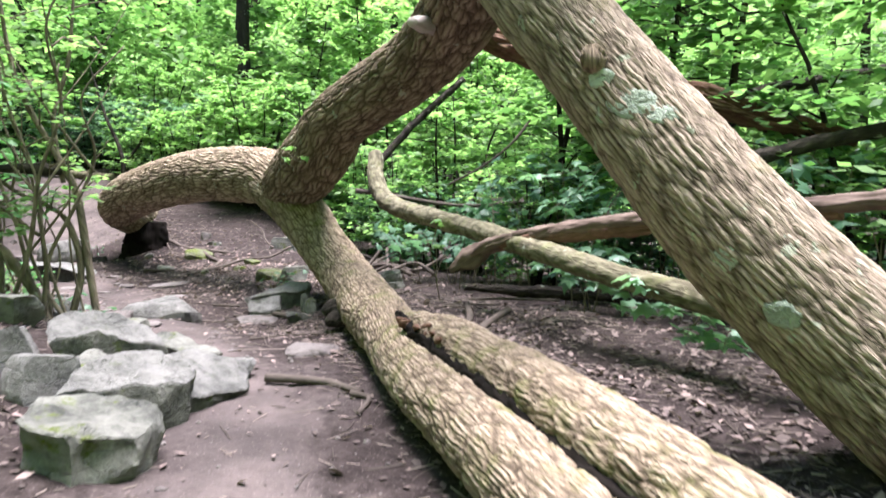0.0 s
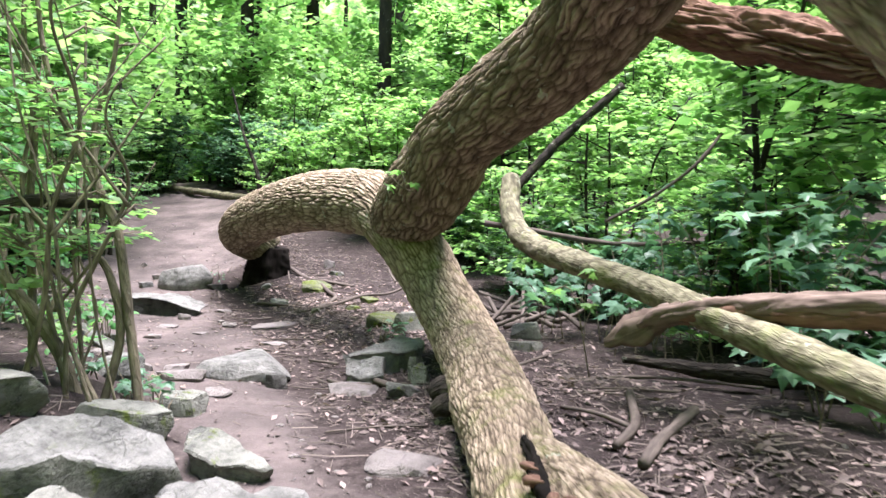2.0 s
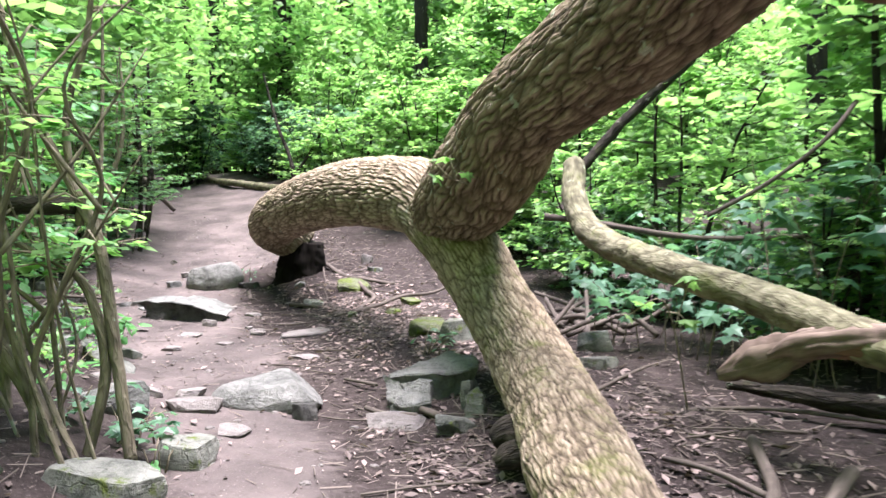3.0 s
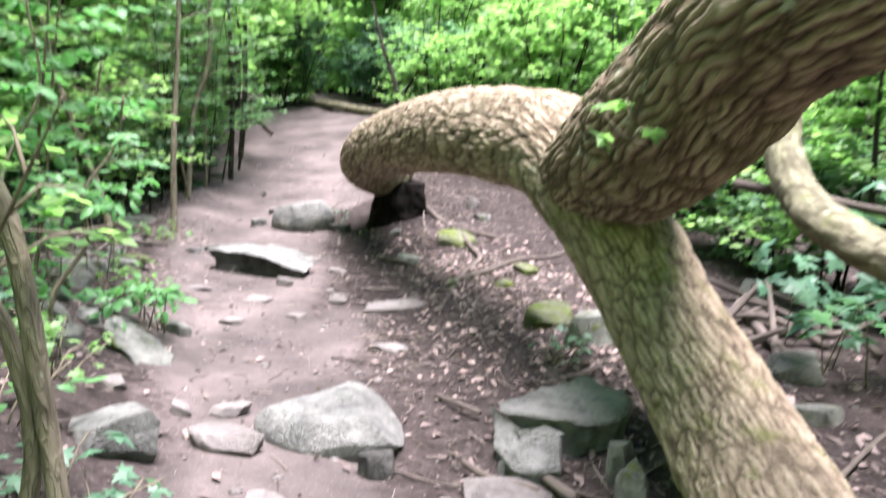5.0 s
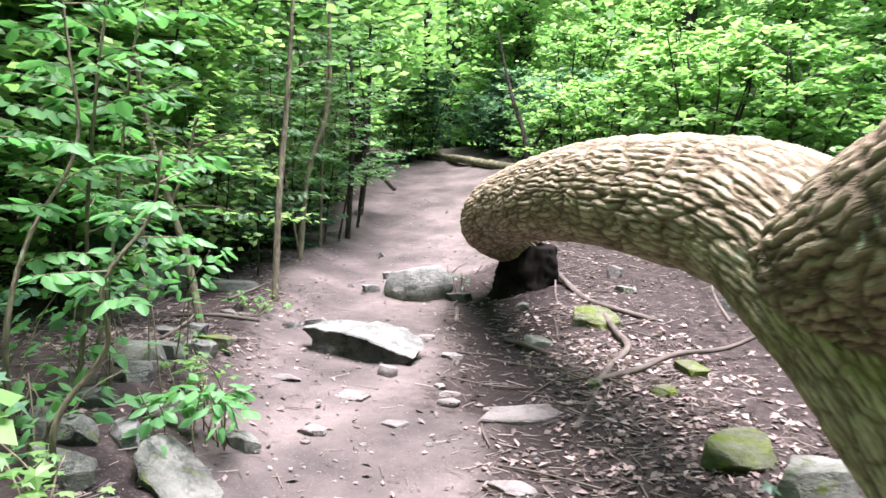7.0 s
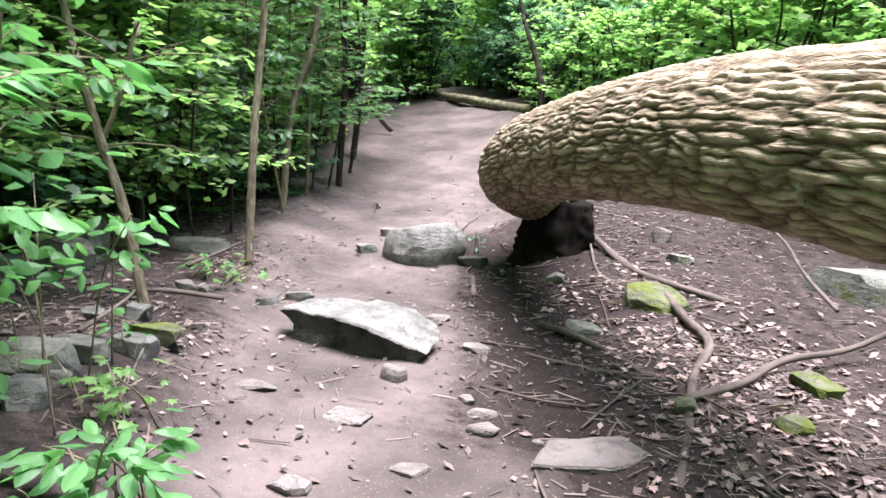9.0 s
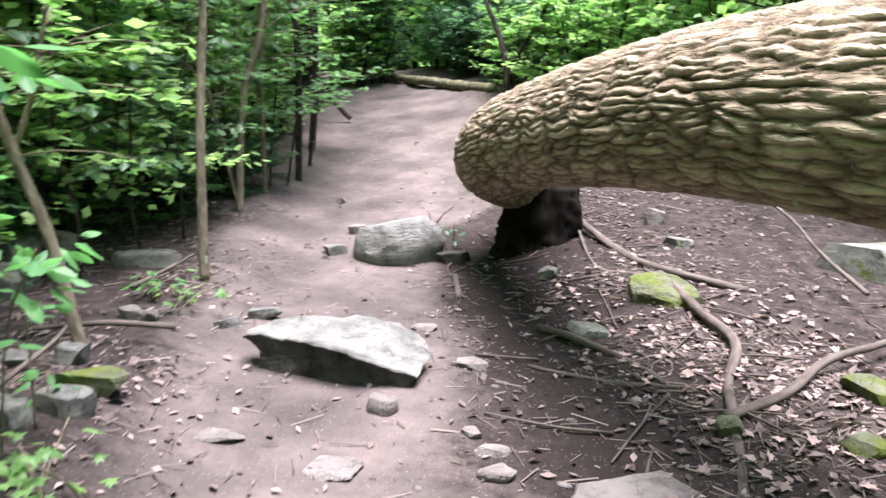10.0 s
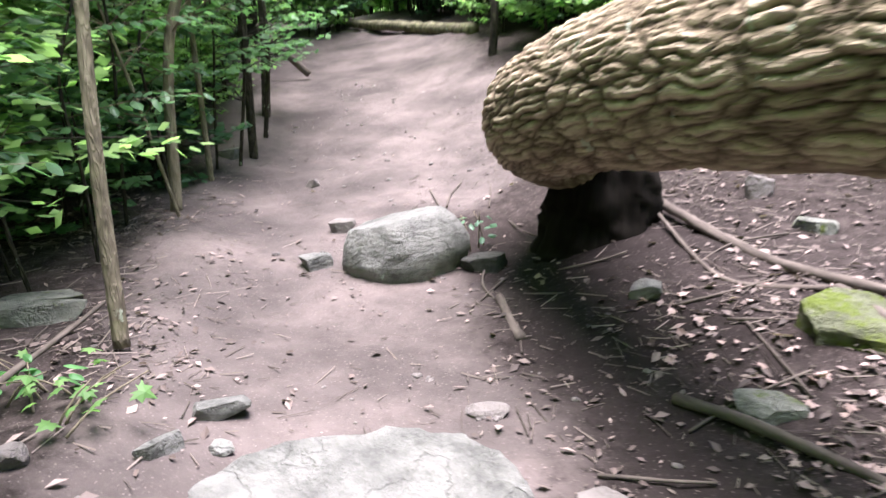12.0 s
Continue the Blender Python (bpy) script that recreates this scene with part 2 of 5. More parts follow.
def plates(q, seed=0):
    """Distance from the nearest furrow in a net of furrows, 0 in the furrow and 1 on a plate."""
    i = np.floor(q).astype(np.int64)
    first, second = np.full(q.shape[:-1], 9.0), np.full(q.shape[:-1], 9.0)
    for dx in (-1, 0, 1):
        for dy in (-1, 0, 1):
            for dz in (-1, 0, 1):
                c = i + np.array([dx, dy, dz])
                at = [c[..., k] + 0.5 + 0.45 * lattice(c[..., 0], c[..., 1], c[..., 2], seed + 11 * k) for k in range(3)]
                d = np.sqrt(sum((q[..., k] - at[k]) ** 2 for k in range(3)))
                second = np.minimum(second, np.maximum(first, d))
                first = np.minimum(first, d)
    return np.clip((second - first) / 0.5, 0, 1)


def smooth(x):
    x = np.clip(x, 0, 1)
    return x * x * (3 - 2 * x)


def mesh_of(name, verts, faces, material, shade=True, uv=None, attrs=()):
    me = bpy.data.meshes.new(name)
    me.from_pydata(np.asarray(verts).tolist(), [], [list(map(int, f)) for f in faces])
    for m in material if isinstance(material, (list, tuple)) else [material]:
        me.materials.append(m)
    if shade:
        me.polygons.foreach_set("use_smooth", [True] * len(me.polygons))
    if uv is not None:
        layer = me.uv_layers.new(name="UVMap")
        idx = np.empty(len(me.loops), int)
        me.loops.foreach_get("vertex_index", idx)
        layer.data.foreach_set("uv", np.asarray(uv, float)[idx].ravel())
    for key, vals in attrs:
        vals = np.asarray(vals, float)
        if vals.ndim == 2:
            me.attributes.new(key, "FLOAT_VECTOR", "POINT").data.foreach_set("vector", vals.ravel())
        else:
            me.attributes.new(key, "FLOAT", "POINT").data.foreach_set("value", vals)
    me.update()
    return me


def put(name, me, parent=None, label=""):
    ob = new(name, me)
    if parent:
        ob.parent = parent
    return tagged(ob, label)


def spline(points, per=12):
    c = np.asarray(points, float)
    p = np.vstack([2 * c[0] - c[1], c, 2 * c[-1] - c[-2]])
    out = []
    for i in range(len(c) - 1):
        a, b, d, e = p[i:i + 4]
        for k in range(per):
            u = k / per
            out.append(0.5 * (2 * b + (d - a) * u + (2 * a - 5 * b + 4 * d - e) * u * u + (3 * b - a - 3 * d + e) * u ** 3))
    out.append(c[-1])
    return np.array(out)


def tube(points, around=12, spacing=0.05, bark=None, wobble=0.0, seed=0, squash=(1, 1), tip=False):
    """Tapered limb through (x, y, z, radius). bark: (depth, ridge width, ridge length). Returns verts, faces, uv, ridge."""
    d = spline(points, 16)
    seg = np.linalg.norm(np.diff(d[:, :3], axis=0), axis=1)
    s = np.concatenate([[0], np.cumsum(seg)])
    n = max(3, int(s[-1] / spacing))
    ss = np.linspace(0, s[-1], n)
    c = np.stack([np.interp(ss, s, d[:, k]) for k in range(4)], 1)
    tan = np.gradient(c[:, :3], axis=0)
    tan /= np.linalg.norm(tan, axis=1)[:, None] + 1e-9
    ref = np.array([0.0, 0, 1]) if abs(tan[0, 2]) < 0.9 else np.array([1.0, 0, 0])
    side = np.cross(tan[0], ref)
    side /= np.linalg.norm(side)
    sides = []
    for k in range(n):
        side = side - tan[k] * (side @ tan[k])
        side /= np.linalg.norm(side)
        sides.append(side.copy())
    sides = np.array(sides)
    ups = np.cross(sides, tan)
    ang = np.linspace(0, 2 * math.pi, around, endpoint=False)
    ca, sa = np.cos(ang), np.sin(ang)
    r = c[:, 3][:, None] * np.ones(around)
    R0 = float(np.mean(c[:, 3]))
    q = np.stack([ca[None] * R0 + 0 * r, sa[None] * R0 + 0 * r, ss[:, None] + 0 * r], -1)
    if wobble:
        r = r * (1 + wobble * fbm(q * (0.8 / max(R0, 0.03)) * np.array([1, 1, 0.5]), seed + 50, 3))
    ridge = np.full(r.shape, 0.6)
    if bark:
        depth, w, l = bark
        warp = np.stack([vnoise(q * 6, seed + 7), vnoise(q * 6, seed + 8), vnoise(q * 6, seed + 9)], -1) * np.array([w * 0.8, w * 0.8, l * 0.2])
        qq = (q + warp) / np.array([w, w, l])
        if around > 70:
            # long ropes that waver, with furrows that fade out and join
            count = max(8, round(2 * math.pi * R0 / w))
            phase = count * ang[None] / (2 * math.pi) + 0.6 * vnoise(q / np.array([0.13, 0.13, l * 0.6]), seed + 17) + 0.28 * vnoise(q / np.array([w, w, l * 0.25]), seed + 18)
            rope = np.abs(np.sin(math.pi * phase)) ** 0.65
            fade = 0.6 + 0.4 * smooth(0.55 + 1.1 * vnoise(q / np.array([w * 1.4, w * 1.4, l * 0.7]), seed + 19))
            net = plates((q + warp) / np.array([w * 2.4, w * 2.4, l * 1.2]), seed) ** 0.45
            h = 0.8 * np.minimum(1 - fade * (1 - rope), 0.2 + 0.8 * net) + 0.14 * np.clip(np.abs(vnoise(qq * np.array([1.8, 1.8, 1.6]) + 7.7, seed + 3)) * 2.2, 0, 1) + 0.16 * (0.5 + 0.5 * vnoise(qq * np.array([2.6, 2.6, 5.0]), seed + 4))
        else:
            h = np.clip(np.abs(vnoise(qq, seed)) * 2.4, 0, 1) ** 0.75 * 0.6 + np.clip(np.abs(vnoise(qq * np.array([1.8, 1.8, 1.3]) + 7.7, seed + 3)) * 2.0, 0, 1) * 0.34 + 0.10 * vnoise(qq * np.array([3.5, 3.5, 6.0]), seed + 4)
        ridge = np.clip(h, 0, 1.1) / 1.1
        if around > 70:
            ridge = np.clip((ridge - 0.22) / 0.66, 0, 1)
        r = r + depth * (ridge - 0.5)
    P = c[:, None, :3] + sides[:, None] * (r * ca[None] * squash[0])[..., None] + ups[:, None] * (r * sa[None] * squash[1])[..., None]
    verts = P.reshape(-1, 3)
    uv = np.stack([np.broadcast_to(ang[None] * R0, r.shape), np.broadcast_to(ss[:, None], r.shape)], -1).reshape(-1, 2)
    i, j = np.meshgrid(np.arange(n - 1), np.arange(around), indexing="ij")
    jn = (j + 1) % around
    faces = np.stack([i * around + j, i * around + jn, (i + 1) * around + jn, (i + 1) * around + j], -1).reshape(-1, 4).tolist()
    faces.append(list(range(around - 1, -1, -1)))
    faces.append([(n - 1) * around + k for k in range(around)])
    return verts, faces, uv, ridge.ravel(), q.reshape(-1, 3)


def limb(name, points, material, parent=None, label="", **kw):
    v, f, uv, ridge, grain = tube(points, **kw)
    return put(name, mesh_of(name, v, f, material, True, uv, [("ridge", ridge), ("grain", grain)]), parent, label)


def joined(parts):
    vs, fs, us, rs, k = [], [], [], [], 0
    for v, f, u, r, _ in parts:
        vs.append(v), us.append(u), rs.append(r)
        fs += [[x + k for x in face] for face in f]
        k += len(v)
    return np.vstack(vs), fs, np.vstack(us), np.concatenate(rs)


def thing(name, label, category, at=(0, 0, 0), group="", kind=""):
    ob = new(name)
    ob.matrix_basis = Matrix.Translation(at)
    return tagged(ob, label, category, group, kind)


# ---- ground ----
LINE_Y = [-40, 1, 3, 5, 6.2, 7.3, 8.4, 9.3, 11, 13.5, 18, 21, 30, 60]
LINE_X = [8, 0.1, -0.2, -1, -1.7, -2.6, -3.5, -4.2, -5.4, -7.3, -10.3, -12.3, -20, -45]
RISE_Y = [-40, 0, 3, 5, 6.5, 8, 12.5, 14, 16, 21, 24.2, 30, 60, 400]
RISE_Z = [-1.6, -0.24, 0.0, 0.1, 0.1, 0.02, 0.0, 0.13, 0.42, 1.45, 2.0, 2.5, 3.2, 3.4]


def across(x, y):
    return np.asarray(x, float) - np.interp(y, LINE_Y, LINE_X)


def height(x, y):
    x, y = np.asarray(x, float), np.asarray(y, float)
    d = across(x, y)
    z = np.interp(y, RISE_Y, RISE_Z) + (0.30 - 0.12 * smooth((y - 8) / 3)) * smooth((-d - 0.55) / 1.3) + 0.25 * smooth((d - 1.0) / 2.0)
    p = np.stack([x, y, 0 * x], -1)
    z = z + 0.035 * fbm(p * 0.9, 3, 3) * smooth((np.abs(d)) / 1.0) + 0.012 * fbm(p * 4.0, 11, 3)
    hole = np.exp(-(((x + 5.75) / 0.6) ** 2 + ((y - 13.95) / 0.5) ** 2))
    return z - 0.06 * hole


def axis(lo, hi, fine, reach):
    mid = list(np.arange(lo, hi, fine))
    out, s = [], fine
    v = hi
    while v < reach:
        out.append(v)
        s = min(s * 1.22, 25)
        v += s
    left, s, v = [], fine, lo - fine
    while v > -reach:
        left.append(v)
        s = min(s * 1.22, 25)
        v -= s
    return np.array(left[::-1] + mid + out)


gx, gy = axis(-9.5, 3.5, 0.05, 260), axis(0.5, 16.5, 0.05, 260)
X, Y = np.meshgrid(gx, gy)
Z = height(X, Y)
near = (X > -9.5) & (X < 3.5) & (Y > 0.5) & (Y < 16.5)
Z = Z + near * 0.006 * fbm(np.stack([X, Y, 0 * X], -1) * 16, 5, 2)
nx, ny = len(gx), len(gy)
i, j = np.meshgrid(np.arange(ny - 1), np.arange(nx - 1), indexing="ij")
gf = np.stack([i * nx + j, i * nx + j + 1, (i + 1) * nx + j + 1, (i + 1) * nx + j], -1).reshape(-1, 4)
D = across(X, Y)
wav = 0.35 * fbm(np.stack([X, Y, 0 * X], -1) * 0.8, 31, 3)
wide = np.clip(Y - 7, 0, 6)
trod = smooth((0.85 + 0.05 * wide + 1.9 * smooth((Y - 13.9) / 2.5) + wav - D) / 0.7) * smooth((D + 1.4 + 0.22 * wide + wav) / 1.2)
trod = trod * smooth((Y + 14) / 6)
# black band and patches stand in for the shade beneath the trunk
trunk_shade = np.exp(-((D - 1.2 - 0.25 * wav) / 0.42) ** 2) * smooth((Y - 9.2) / 1.2) * smooth((14.8 - Y) / 0.8)
trunk_shade = np.maximum(trunk_shade * 0.85, 1.3 * np.exp(-(((X + 5.65) / 0.85) ** 2 + ((Y - 13.7) / 0.85) ** 2)))
trunk_shade = np.maximum(trunk_shade, 0.95 * np.exp(-(((X + 5.05) / 0.6) ** 2 + ((Y - 12.75) / 0.8) ** 2)))
tagged(put("ground", mesh_of("ground", np.stack([X, Y, Z], -1).reshape(-1, 3), gf, SOIL, True, None, [("trodden", trod.ravel()), ("trunk_shade", trunk_shade.ravel())])),
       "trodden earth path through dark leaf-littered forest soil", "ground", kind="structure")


def on_ground(x, y):
    return float(height(np.array([x]), np.array([y]))[0])


# ---- the fallen tree that still grows ----
tree = thing("fallen_tree", "huge fallen tree with furrowed brown bark, arched over the path", "tree", (-5.5, 14.5, 0.1))
tree_parts = []


def tree_part(name, points, material, label="", **kw):
    ob = limb(name, [(x + 5.5, y - 14.5, z - 0.1, r) for x, y, z, r in points], material, tree, label, **kw)
    tree_parts.append(ob)
    return ob


tree_part("trunk", [(-5.62, 14.3, 0.78, 0.2), (-5.76, 14.24, 0.88, 0.33), (-5.90, 14.08, 0.97, 0.395), (-5.86, 13.6, 1.13, 0.395), (-4.92, 12.51, 1.40, 0.38),
                    (-3.575, 11.07, 1.585, 0.368), (-2.45, 9.9, 1.585, 0.352), (-1.92, 9.25, 1.49, 0.325), (-1.62, 8.88, 1.27, 0.27), (-1.42, 8.64, 1.02, 0.18)],
          BARK, around=330, spacing=0.021, bark=(0.03, 0.043, 0.3), wobble=0.035, seed=1)
tree_part("rising_limb", [(-1.95, 9.25, 1.36, 0.2), (-1.68, 8.88, 1.45, 0.31), (-1.38, 8.38, 1.62, 0.345), (-1.12, 7.92, 1.82, 0.325), (-0.86, 7.46, 2.06, 0.285), (-0.05, 6.3, 2.39, 0.27), (0.32, 5.2, 2.62, 0.275), (0.42, 4.55, 2.74, 0.29), (0.75, 3.9, 3.15, 0.27)],
          BARK_LIMB_SHADED, "limb rising from the fork with deep furrows, bark darkened for its shade", around=260, spacing=0.018, bark=(0.03, 0.042, 0.24), wobble=0.035, seed=8)
# root base coloured black, as the shade below the trunk end
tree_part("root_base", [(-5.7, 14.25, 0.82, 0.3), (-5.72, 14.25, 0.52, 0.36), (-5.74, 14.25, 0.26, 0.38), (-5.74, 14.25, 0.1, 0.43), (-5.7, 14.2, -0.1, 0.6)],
          SHADE_BLACK, "root base painted black for the shade under the trunk end", around=60, spacing=0.03, bark=(0.1, 0.09, 0.3), wobble=0.18, seed=9)
tree_part("prop_limb", [(-2.5, 9.9, 1.58, 0.24), (-2.0, 9.3, 1.43, 0.28), (-1.6, 8.84, 1.18, 0.285), (-1.22, 8.42, 0.80, 0.262), (-0.758, 7.549, 0.467, 0.25), (-0.36, 6.2, 0.36, 0.235), (-0.2, 5.6, 0.35, 0.205), (0.0, 4.7, 0.31, 0.175), (0.36, 3.6, 0.28, 0.17), (0.8, 2.4, 0.2, 0.17), (1.05, 1.6, 0.12, 0.17)],
          BARK_MOSSY, "prop limb with mossy bark, split lengthwise", around=220, spacing=0.016, bark=(0.017, 0.026, 0.17), wobble=0.05, seed=2)
tree_part("split_slab", [(-0.14, 5.6, 0.36, 0.12), (-0.04, 5.3, 0.42, 0.13), (0.18, 4.7, 0.49, 0.145), (0.61, 3.65, 0.47, 0.16), (1.04, 2.5, 0.39, 0.17), (1.32, 1.7, 0.3, 0.17)],
          BARK_MOSSY, "split half of the limb with loose bark", around=150, spacing=0.016, bark=(0.017, 0.027, 0.15), wobble=0.08, seed=3, squash=(1, 0.85))
# black strip laid along the split, for the shade in its gap
tree_part("crack_wood", [(-0.13, 5.3, 0.535, 0.008), (-0.06, 5.05, 0.525, 0.025), (0.02, 4.7, 0.50, 0.036), (0.235, 4.2, 0.47, 0.044), (0.45, 3.65, 0.425, 0.04), (0.862, 2.5, 0.35, 0.042)], SHADE_BLACK, "black strip standing in for the dark gap of the split", around=24, spacing=0.02, bark=(0.03, 0.02, 0.08), wobble=0.35, seed=6)
for k, (x, y, z, l) in enumerate([(-0.02, 4.85, 0.52, 0.16), (0.04, 4.7, 0.53, 0.2), (0.1, 4.55, 0.52, 0.22), (-0.05, 4.98, 0.52, 0.12), (0.17, 4.4, 0.51, 0.18), (0.08, 4.62, 0.55, 0.14)]):
    tree_part("splinter", [(x, y, z, 0.022), (x + 0.04 * (k % 3 - 1), y - l * 0.5, z + 0.03, 0.018), (x + 0.02, y - l, z + 0.06 - 0.02 * (k % 2), 0.004)], TORN, "reddish splinter of torn wood", around=6, spacing=0.03, wobble=0.3, seed=500 + k)
for k, (x, y, z, r) in enumerate([(-0.84, 6.98, 0.3, 0.10), (-0.8, 6.88, 0.22, 0.08)]):
    tree_part("knob", [(x + 0.16, y, z + 0.05, r), (x, y - 0.03, z, r * 0.9), (x - 0.07, y - 0.06, z - 0.04, r * 0.4)], BARK_DARK, "rounded dark bark knob", around=24, spacing=0.02, bark=(0.01, 0.02, 0.05), wobble=0.15, seed=510 + k)
tree_part("knot", [(0.86, 3.86, 1.86, 0.06), (0.81, 3.70, 1.88, 0.058), (0.80, 3.665, 1.885, 0.045), (0.80, 3.69, 1.885, 0.03), (0.81, 3.72, 1.885, 0.01)], BARK_MOSSY, "old knot hole with a raised rim", around=20, spacing=0.015, bark=(0.015, 0.02, 0.05), wobble=0.15, seed=520)
tree_part("branch_stub", [(0.1, 5.5, 2.42, 0.06), (0.0, 5.28, 2.4, 0.05), (-0.06, 5.15, 2.38, 0.03)], PALEWOOD, "pale broken branch stub", around=14, spacing=0.02, wobble=0.2, seed=521)
tree_part("leaning_limb", [(0.36, 4.75, 2.82, 0.26), (0.56, 4.3, 2.42, 0.255), (0.84, 3.98, 1.95, 0.235), (1.576, 3.549, 0.98, 0.275), (2.575, 3.18, 0.05, 0.335), (2.9, 3.05, -0.25, 0.34)],
          BARK_LICHEN, "descending limb with pale lichen patches", around=240, spacing=0.015, bark=(0.018, 0.029, 0.17), wobble=0.04, seed=4)

tree_part("torn_limb", [(0.3, 7.95, 3.05, 0.2), (0.9, 7.3, 2.68, 0.24), (1.7, 6.8, 2.35, 0.2), (2.6, 6.3, 2.0, 0.12), (3.2, 6.0, 1.8, 0.03)],
          TORN, "torn reddish-brown splintered wood", around=100, spacing=0.02, bark=(0.13, 0.045, 0.55), wobble=0.25, seed=5, squash=(1, 0.6))

def lichen(x, y, z, normal, wide, seed):
    """A crust of lichen with a lobed edge, lying on the bark."""
    r = np.random.default_rng(seed)
    n = Vector(normal).normalized()
    side = n.cross(Vector((0, 0, 1))).normalized()
    up = side.cross(n)
    v, m = [(0, 0, 0.012)], 40
    lobes = [1 + 0.12 * math.sin(2 * a + seed) + 0.06 * math.sin(5 * a + 2 * seed) + 0.1 * r.random() for a in np.linspace(0, 6.283, m, endpoint=False)]
    for q, lift in ((0.35, 0.012), (0.7, 0.009), (0.92, 0.008), (1.0, -0.012)):
        for k in range(m):
            a = 2 * math.pi * k / m
            v.append((wide * q * lobes[k] * math.cos(a), 0.72 * wide * q * lobes[k] * math.sin(a), lift + 0.006 * r.random() - 6 * 0.72 * (wide * q * math.cos(a)) ** 2 * 0.35))
    f = [[0, 1 + k, 1 + (k + 1) % m] for k in range(m)]
    for q in range(3):
        f += [[1 + q * m + k, 1 + (q + 1) * m + k, 1 + (q + 1) * m + (k + 1) % m, 1 + q * m + (k + 1) % m] for k in range(m)]
    c = Vector((x + 5.5, y - 14.5, z - 0.1))
    w = [c + side * p[0] + up * p[1] + n * p[2] for p in v]
    put("lichen_patch", mesh_of("lichen_patch", [tuple(p) for p in w], f, LICHEN), tree, "pale grey-green crust of lichen")


lichen(0.967, 3.626, 1.682, (-0.42, -0.9, 0.14), 0.1, 1)
lichen(1.08, 3.573, 1.63, (-0.23, -0.93, 0.28), 0.06, 2)
lichen(0.848, 3.696, 1.795, (-0.49, -0.87, 0.04), 0.055, 3)
lichen(1.004, 3.63, 1.4, (-0.77, -0.56, -0.3), 0.05, 4)
lichen(1.292, 3.42, 1.066, (-0.69, -0.7, -0.18), 0.065, 5)
lichen(1.481, 3.306, 0.863, (-0.57, -0.79, -0.21), 0.07, 6)

# ---- other fallen wood ----
def fallen(name, points, material, label, category="branch", group="", **kw):
    ob = limb(name, points, material, None, label, **kw)
    return tagged(ob, label, category, group)


fallen("fallen_log", [(-0.8, 9.75, 1.86, 0.1), (-0.74, 9.4, 1.5, 0.11), (-0.5, 8.9, 1.24, 0.105), (0.03, 7.9, 1.11, 0.1), (0.42, 7.3, 1.03, 0.095), (1.12, 5.5, 0.86, 0.08), (1.45, 4.95, 0.79, 0.078), (2.1, 4.0, 0.66, 0.09), (3.1, 2.9, 0.45, 0.11)],
       BARK_LOG, "pale mossy fallen log lying among the leaves", "log", around=48, spacing=0.03, bark=(0.01, 0.04, 0.1), wobble=0.1, seed=12)
broken = thing("broken_branch", "broken branch of bare reddish-brown wood", "branch", (0.25, 7.8, 0.2))
for name, label, pts, kw in (
        ("branch", "", [(0.42, 6.9, 0.82, 0.05), (0.53, 6.78, 0.9, 0.085), (0.72, 6.5, 0.99, 0.085), (0.98, 6.1, 1.06, 0.08), (1.28, 5.6, 1.14, 0.075), (2.2, 4.3, 1.3, 0.07), (3.2, 3.0, 1.4, 0.06)], dict(around=40, spacing=0.018, bark=(0.022, 0.035, 0.4), wobble=0.16, seed=13, squash=(1, 0.75))),
        ("broken_end", "rotten brown wood of the broken end", [(0.2, 7.12, 0.66, 0.02), (0.28, 7.04, 0.71, 0.06), (0.4, 6.93, 0.79, 0.085), (0.56, 6.72, 0.92, 0.05)], dict(around=30, spacing=0.016, bark=(0.04, 0.03, 0.3), wobble=0.3, seed=131, squash=(0.75, 1))),
        ("underside", "dark rotten wood beneath the bark", [(0.5, 6.8, 0.88, 0.04), (0.8, 6.35, 0.985, 0.055), (1.3, 5.55, 1.1, 0.05), (2.2, 4.3, 1.26, 0.04)], dict(around=24, spacing=0.03, bark=(0.03, 0.03, 0.3), wobble=0.2, seed=132))):
    limb(name, [(x - 0.25, y - 7.8, z - 0.2, r) for x, y, z, r in pts], TORN if name == "underside" else ROTTEN, broken, label, **kw)
fallen("branch_shelf", [(0.35, 8.05, 0.4, 0.03), (0.9, 7.85, 0.4, 0.055), (1.5, 7.7, 0.4, 0.06), (2.3, 7.5, 0.38, 0.04)], BARK_DARK, "dark rotten branch half sunk in dark soil", around=20, spacing=0.05, bark=(0.02, 0.04, 0.2), wobble=0.2, seed=14)

